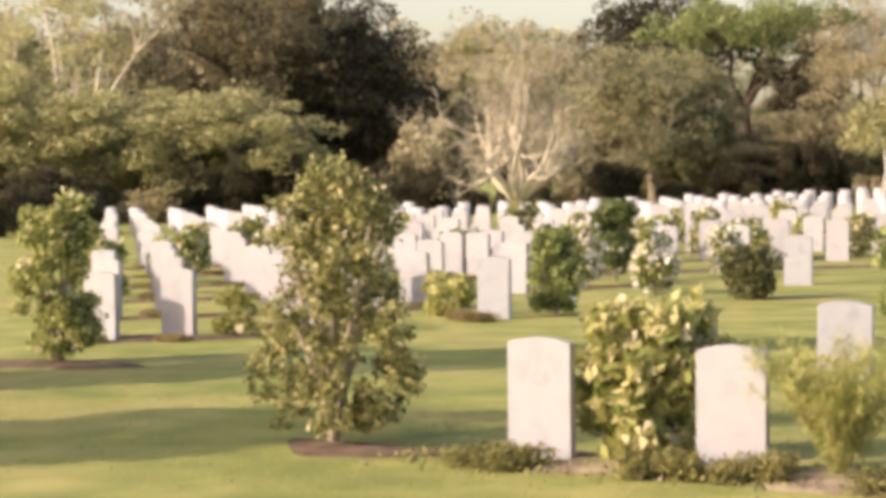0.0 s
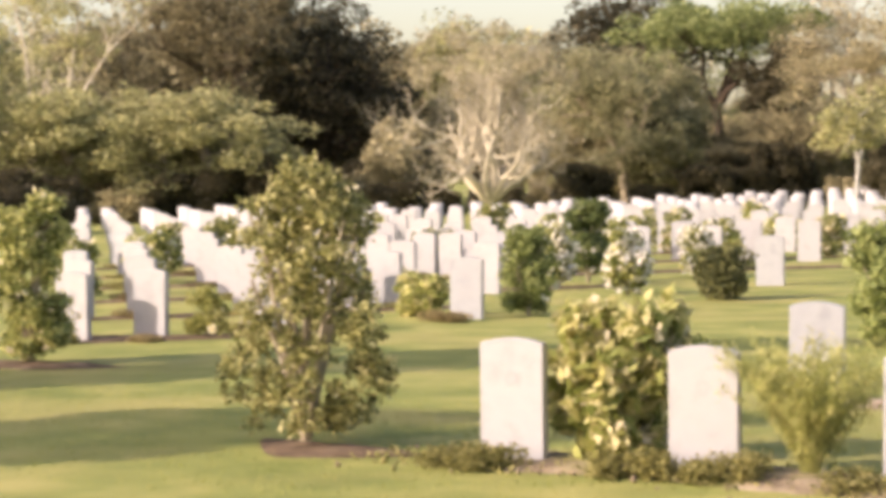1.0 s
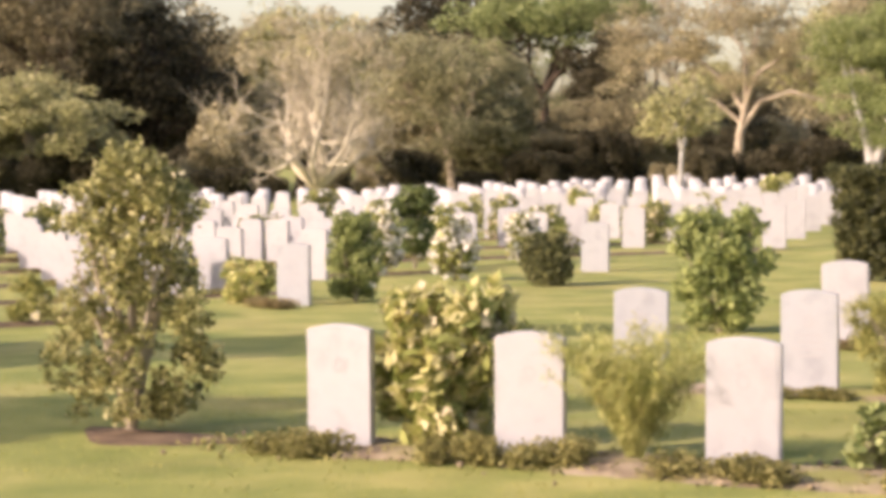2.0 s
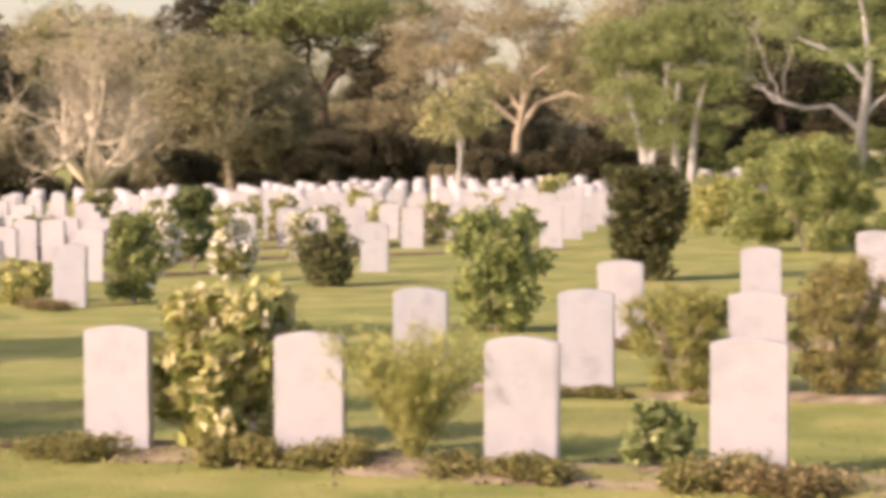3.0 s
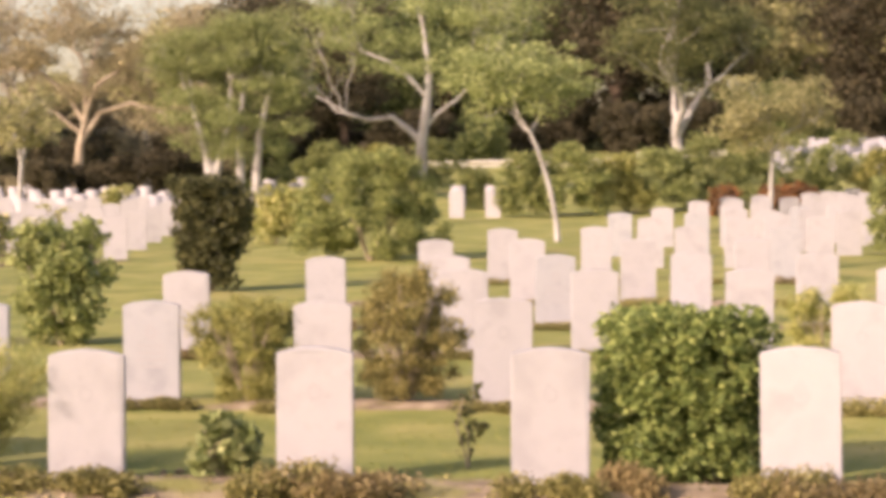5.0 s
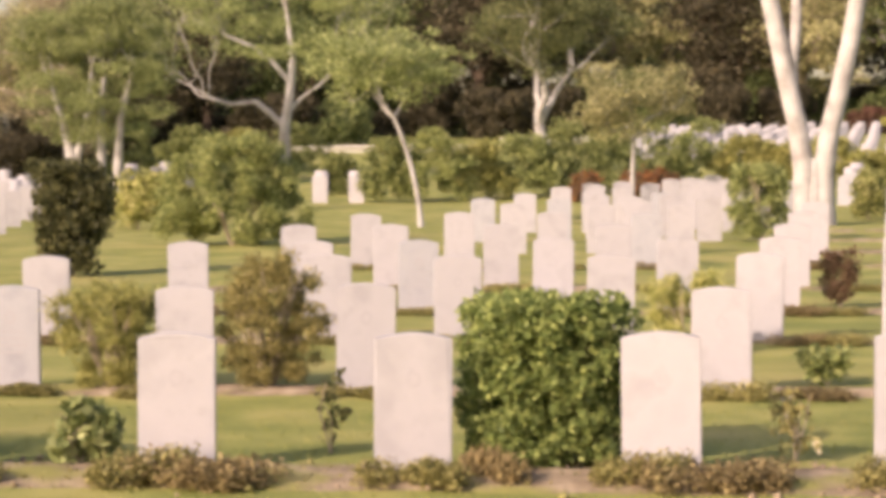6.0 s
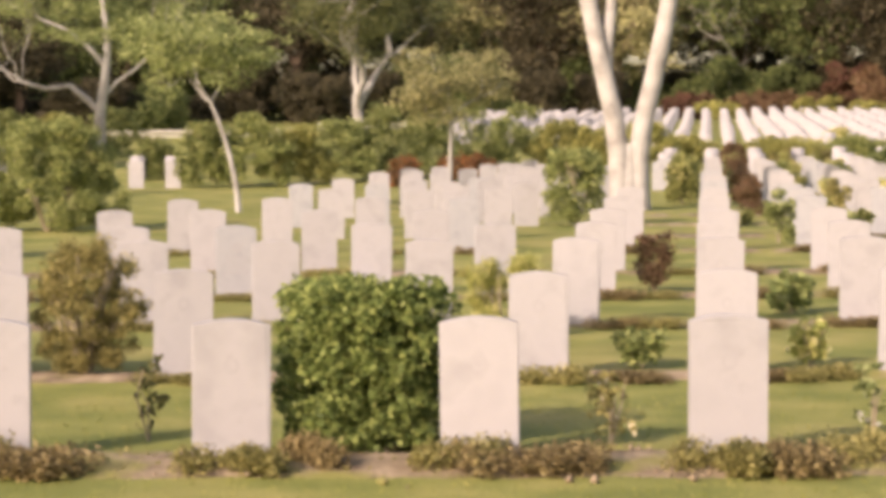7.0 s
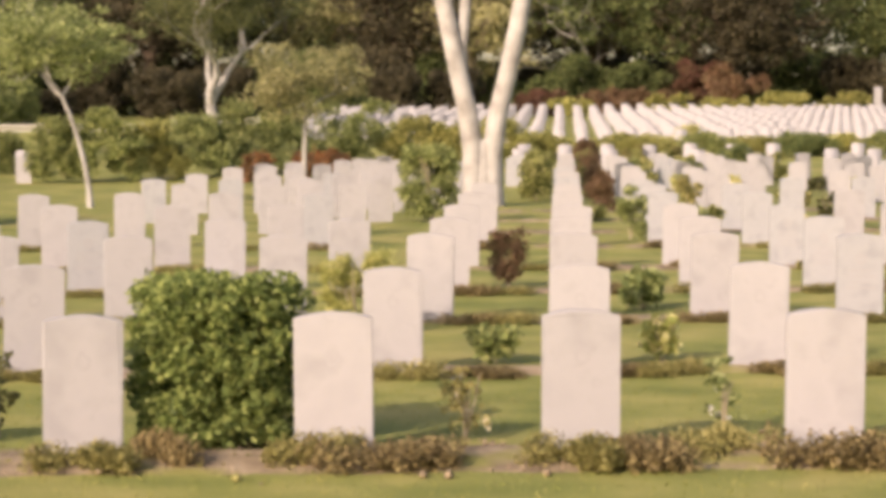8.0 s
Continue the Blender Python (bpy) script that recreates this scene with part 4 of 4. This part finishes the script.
shaped_tree("green_tree", *turned(-15.05, 76), "leafy green tree with several white trunks", 34,
            [[(-0.85, 0, -0.2, 0.36), (-0.85, 0, 0.5, 0.30), (-0.88, 0, 1.1, 0.27), (-1.05, 0, 1.7, 0.16), (-1.3, 0, 2.6, 0.12), (-1.6, 0, 3.6, 0.08)],
             [(-0.83, 0, 1.0, 0.18), (-0.6, 0, 1.7, 0.15), (-0.3, 0, 2.8, 0.11), (-0.2, 0, 4.2, 0.07)],
             [(0.05, 0.2, -0.2, 0.19), (0.08, 0.2, 1.2, 0.16), (0.05, 0.2, 2.5, 0.13), (0.2, 0.2, 4.2, 0.08)],
             [(0.72, -0.1, -0.2, 0.18), (0.75, -0.1, 1.2, 0.15), (0.85, -0.1, 2.6, 0.12), (1.3, 0, 4.4, 0.07)]],
            1.2, (2.9, 2.6, 2.6, 4.2, 100, 0.6), L_LIGHT, 56000, 0.105)
shaped_tree("bare_tree", *turned(-42.2, 100), "pale spreading tree with long bare forked limbs", 39,
            [[(0.2, 0, -0.2, 0.302), (0.15, 0, 1.5, 0.259), (0.1, 0, 2.3, 0.23)],
             [(0.0, 0, 2.0, 0.158), (-0.8, 0, 2.9, 0.137), (-1.8, 0.2, 3.8, 0.108), (-2.9, 0.3, 4.7, 0.0792), (-3.8, 0.3, 6.6, 0.0504)],
             [(0.0, 0, 2.0, 0.158), (-0.6, 0.3, 3.7, 0.13), (-0.9, 0.3, 6.0, 0.108), (-1.0, 0.2, 7.9, 0.0864), (-1.6, 0.2, 9.6, 0.0504)],
             [(0.1, 0, 2.1, 0.115), (0.1, -0.3, 3.5, 0.0936), (0.2, -0.4, 5.4, 0.072), (0.0, -0.4, 6.8, 0.036)],
             [(0.2, 0, 2.1, 0.158), (0.7, 0, 3.6, 0.13), (1.6, 0.2, 6.0, 0.108), (1.9, 0.2, 7.6, 0.0864), (2.2, 0.2, 9.2, 0.0504)],
             [(0.3, 0, 2.1, 0.144), (0.9, -0.2, 3.3, 0.122), (1.8, -0.3, 4.5, 0.101), (3.0, -0.3, 6.0, 0.0792), (4.3, -0.3, 7.5, 0.0504)]],
            2.6, (5.2, 3.5, 2.2, 8.6, 50, 0.6), L_OLIVE, 9000, 0.15, 9, BARK_STRAW)
# the tall white-barked tree that forks low into two long limbs
shaped_tree("white_forked_tree", *turned(3.87, 47.0), "tall white-barked tree forking low into two long limbs", 77,
            [[(0, 0.05, -0.2, 0.40), (0.0, 0.05, 0.4, 0.31), (0, 0.05, 1.0, 0.27), (0, 0.05, 1.45, 0.2)],
             [(-0.22, 0, -0.2, 0.30), (-0.19, 0, 0.5, 0.25), (-0.22, 0, 1.2, 0.235), (-0.36, 0, 2.1, 0.215), (-0.58, 0, 3.0, 0.205), (-0.82, 0.05, 4.1, 0.20), (-1.15, 0.1, 5.6, 0.18), (-1.5, 0.1, 7.5, 0.14)],
             [(0.22, 0.02, -0.2, 0.30), (0.19, 0.02, 0.5, 0.25), (0.2, 0.02, 1.2, 0.235), (0.31, 0.03, 2.0, 0.215), (0.52, 0, 2.9, 0.205), (0.74, 0, 4.0, 0.20), (0.98, 0, 5.6, 0.18), (1.2, 0, 7.5, 0.14)],
             [(-0.5, 0.02, 2.7, 0.14), (-0.50, 0.1, 3.4, 0.13), (-0.42, 0.15, 4.3, 0.12), (-0.38, 0.2, 6.0, 0.09)]],
            2.2, None, L_GREEN, 12000, 0.16, 14)

# ---- the wood behind ----
kinds = []
for s, (name, label, bark, leaf, rx, rz, zc) in enumerate([
        ("wood_tree", "broad dark green tree in the wood behind the graves", BARK_DARK, L_DEEP, 5.0, 4.2, 6.5),
        ("wood_tree", "olive-brown tree in the wood behind the graves", BARK_DARK, L_BROWN, 5.2, 4.0, 6.2),
        ("wood_tree", "dry olive tree in the wood behind the graves", BARK_TAN, L_OLIVE, 4.8, 3.8, 6.0),
        # the wood's deep shade is in this tree's leaf colour
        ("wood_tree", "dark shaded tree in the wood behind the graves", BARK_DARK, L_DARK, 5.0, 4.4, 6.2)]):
    kinds.append(tree(name, 0, 190 + 14 * s, label, 200 + s, 2.6, 0.4, bark, leaf, (rx, rx * 0.9, rz, zc, 90, 1.0), 13500, 0.27, limb_len=3.0, depth=2, forks=4,
                      tip_size=1.2, tip_share=0.25, group="trees of the wood"))
rng = np.random.default_rng(12)
spots = []
for az in np.arange(-50, 22, 2.35):
    for ring, r in enumerate((118, 138)):
        spots.append((az + rng.uniform(-0.8, 0.8) + ring * 1.2, r + rng.uniform(-6, 6), ring))
for az, r, ring in spots:
    r += 22 if az > -12 else 0
    px, py = turned(az, r)
    if -23.5 < az < -18.5:
        k, sc = 2, rng.uniform(0.5, 0.62)
    elif az < -23.4:
        k, sc = rng.choice([3, 1, 1] if -40.5 < az < -35 else [1, 3, 3] if az > -27.5 else [1, 2, 2, 1]), rng.uniform(1.0, 1.22) if az < -35.5 else rng.uniform(0.92, 1.06) if -32.5 < az < -26 else rng.uniform(0.95, 1.1)
    elif az < -12:
        k, sc = rng.choice([1, 1, 2, 3]), rng.uniform(0.85, 1.05)
    else:
        k, sc = rng.choice([0, 0, 2, 3] if -2 < az < 6 else [0, 0, 3]), rng.uniform(1.05, 1.3)
    m = pose(px, py, ground_at(px, py), 0, 0, rng.uniform(0, 360)) @ Matrix.Diagonal((sc, sc, sc * rng.uniform(0.9, 1.1), 1))
    copy_thing(kinds[k], m)
for az in np.arange(-46, -14, 2.1):
    px, py = turned(az + rng.uniform(-0.7, 0.7), rng.uniform(104, 112))
    sc = rng.uniform(0.45, 0.75)
    copy_thing(kinds[rng.choice([2, 2, 1] if az < -30 else [2, 1, 3, 1])], pose(px, py, ground_at(px, py) - 0.5, 0, 0, rng.uniform(0, 360)) @ Matrix.Diagonal((sc * 1.15, sc * 1.15, sc, 1)))
for az, r in ((-43.6, 95), (-41.2, 94), (-39.4, 95), (-37.6, 93), (-44.8, 96), (-26.6, 97), (-25.2, 95), (-23.7, 94), (-22.2, 95), (-28.3, 98), (-20.6, 97)):
    px, py = turned(az, r)
    sc = rng.uniform(0.62, 0.82) if az < -36 else rng.uniform(0.42, 0.62)
    copy_thing(kinds[2 if az < -36 else rng.choice([2, 1, 1])], pose(px, py, ground_at(px, py) - 0.4, 0, 0, rng.uniform(0, 360)) @ Matrix.Diagonal((sc * 1.1, sc * 1.1, sc * rng.uniform(0.75, 1.15), 1)))
# dark undergrowth at the foot of the wood, shade included in its darkest leaves
under = []
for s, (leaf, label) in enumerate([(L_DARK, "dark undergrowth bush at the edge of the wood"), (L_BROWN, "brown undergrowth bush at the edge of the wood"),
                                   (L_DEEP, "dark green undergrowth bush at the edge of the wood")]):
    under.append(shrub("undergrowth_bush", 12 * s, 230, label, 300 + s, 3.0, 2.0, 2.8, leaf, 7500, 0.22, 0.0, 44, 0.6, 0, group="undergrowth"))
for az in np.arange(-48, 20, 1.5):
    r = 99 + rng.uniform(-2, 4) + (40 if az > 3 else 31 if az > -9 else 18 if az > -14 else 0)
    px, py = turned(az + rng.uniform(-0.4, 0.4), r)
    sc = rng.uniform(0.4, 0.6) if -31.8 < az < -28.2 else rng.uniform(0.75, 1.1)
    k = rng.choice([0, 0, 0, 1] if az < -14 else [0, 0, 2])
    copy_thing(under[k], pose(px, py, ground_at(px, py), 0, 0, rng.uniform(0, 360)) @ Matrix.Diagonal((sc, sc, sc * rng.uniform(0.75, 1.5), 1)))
for s, (az, r) in enumerate([(8.3, 134), (9.7, 135), (10.6, 134), (5.5, 133), (7.2, 135)]):
    px, py = turned(az, r)
    shrub("red_shrub", px, py, "distant red flowering shrub below the trees", 330 + s, 2.2, 1.5, 3.5 if s in (1, 2) else 1.7, L_RED if s % 2 else L_WINE, 3200, 0.3, 0.0, 16, 0.6, 2, group="red shrubs")

for s, (az, r, rx, h) in enumerate([(8.9, 132, 2.0, 1.5), (10.4, 132, 2.2, 1.3), (11.8, 131, 2.0, 1.7), (13.2, 132, 2.4, 1.6), (6.2, 131, 1.6, 1.2)]):
    px, py = turned(az, r)
    shrub("border_bush", px, py, "yellow-green bush below the trees behind the last row", 350 + s, rx, rx * 0.7, h, L_GOLD, 2600, 0.2, 0.0, 26, 0.4, 0, group="border bushes")
for az in np.arange(-14, 20, 1.25):
    r = 138 + rng.uniform(-2, 4) + (14 if az > 3 else 0)
    px, py = turned(az + rng.uniform(-0.4, 0.4), r)
    sc = rng.uniform(1.2, 1.6)
    copy_thing(under[rng.choice([0, 2, 2])], pose(px, py, ground_at(px, py), 0, 0, rng.uniform(0, 360)) @ Matrix.Diagonal((sc, sc, sc, 1)))

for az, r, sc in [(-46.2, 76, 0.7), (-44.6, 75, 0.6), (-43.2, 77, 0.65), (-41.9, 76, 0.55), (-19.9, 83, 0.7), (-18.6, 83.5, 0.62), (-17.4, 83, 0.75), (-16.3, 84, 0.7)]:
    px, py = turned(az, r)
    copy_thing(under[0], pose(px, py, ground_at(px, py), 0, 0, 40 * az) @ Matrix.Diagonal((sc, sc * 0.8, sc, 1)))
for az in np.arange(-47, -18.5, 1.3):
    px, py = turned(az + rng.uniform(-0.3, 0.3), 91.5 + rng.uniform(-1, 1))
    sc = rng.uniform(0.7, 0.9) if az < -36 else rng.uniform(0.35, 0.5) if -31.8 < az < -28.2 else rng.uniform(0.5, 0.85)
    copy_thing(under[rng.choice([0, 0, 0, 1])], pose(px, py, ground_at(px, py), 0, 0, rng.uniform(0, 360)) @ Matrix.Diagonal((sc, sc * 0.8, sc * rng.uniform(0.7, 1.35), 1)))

# ---- trees beside the camera, whose long shadows stripe the lawn ----
for s, (across, along, w) in enumerate([(-16.25, -11.0, 1.75), (-21.3, -4.5, 0.85)]):
    px, py = SUN_Y * across + SUN_X * along, -SUN_X * across + SUN_Y * along
    tree("shade_tree", px, py, "narrow green tree casting a long shadow over the lawn", 400 + s, 2.0, 0.18, BARK_TAN, L_DEEP, (w, w, 3.6, 4.9, 110, 0.42), 26000, 0.22,
         limb_len=0.5, depth=0, forks=3, tip_size=0.3, tip_share=0.05, group="shade trees")
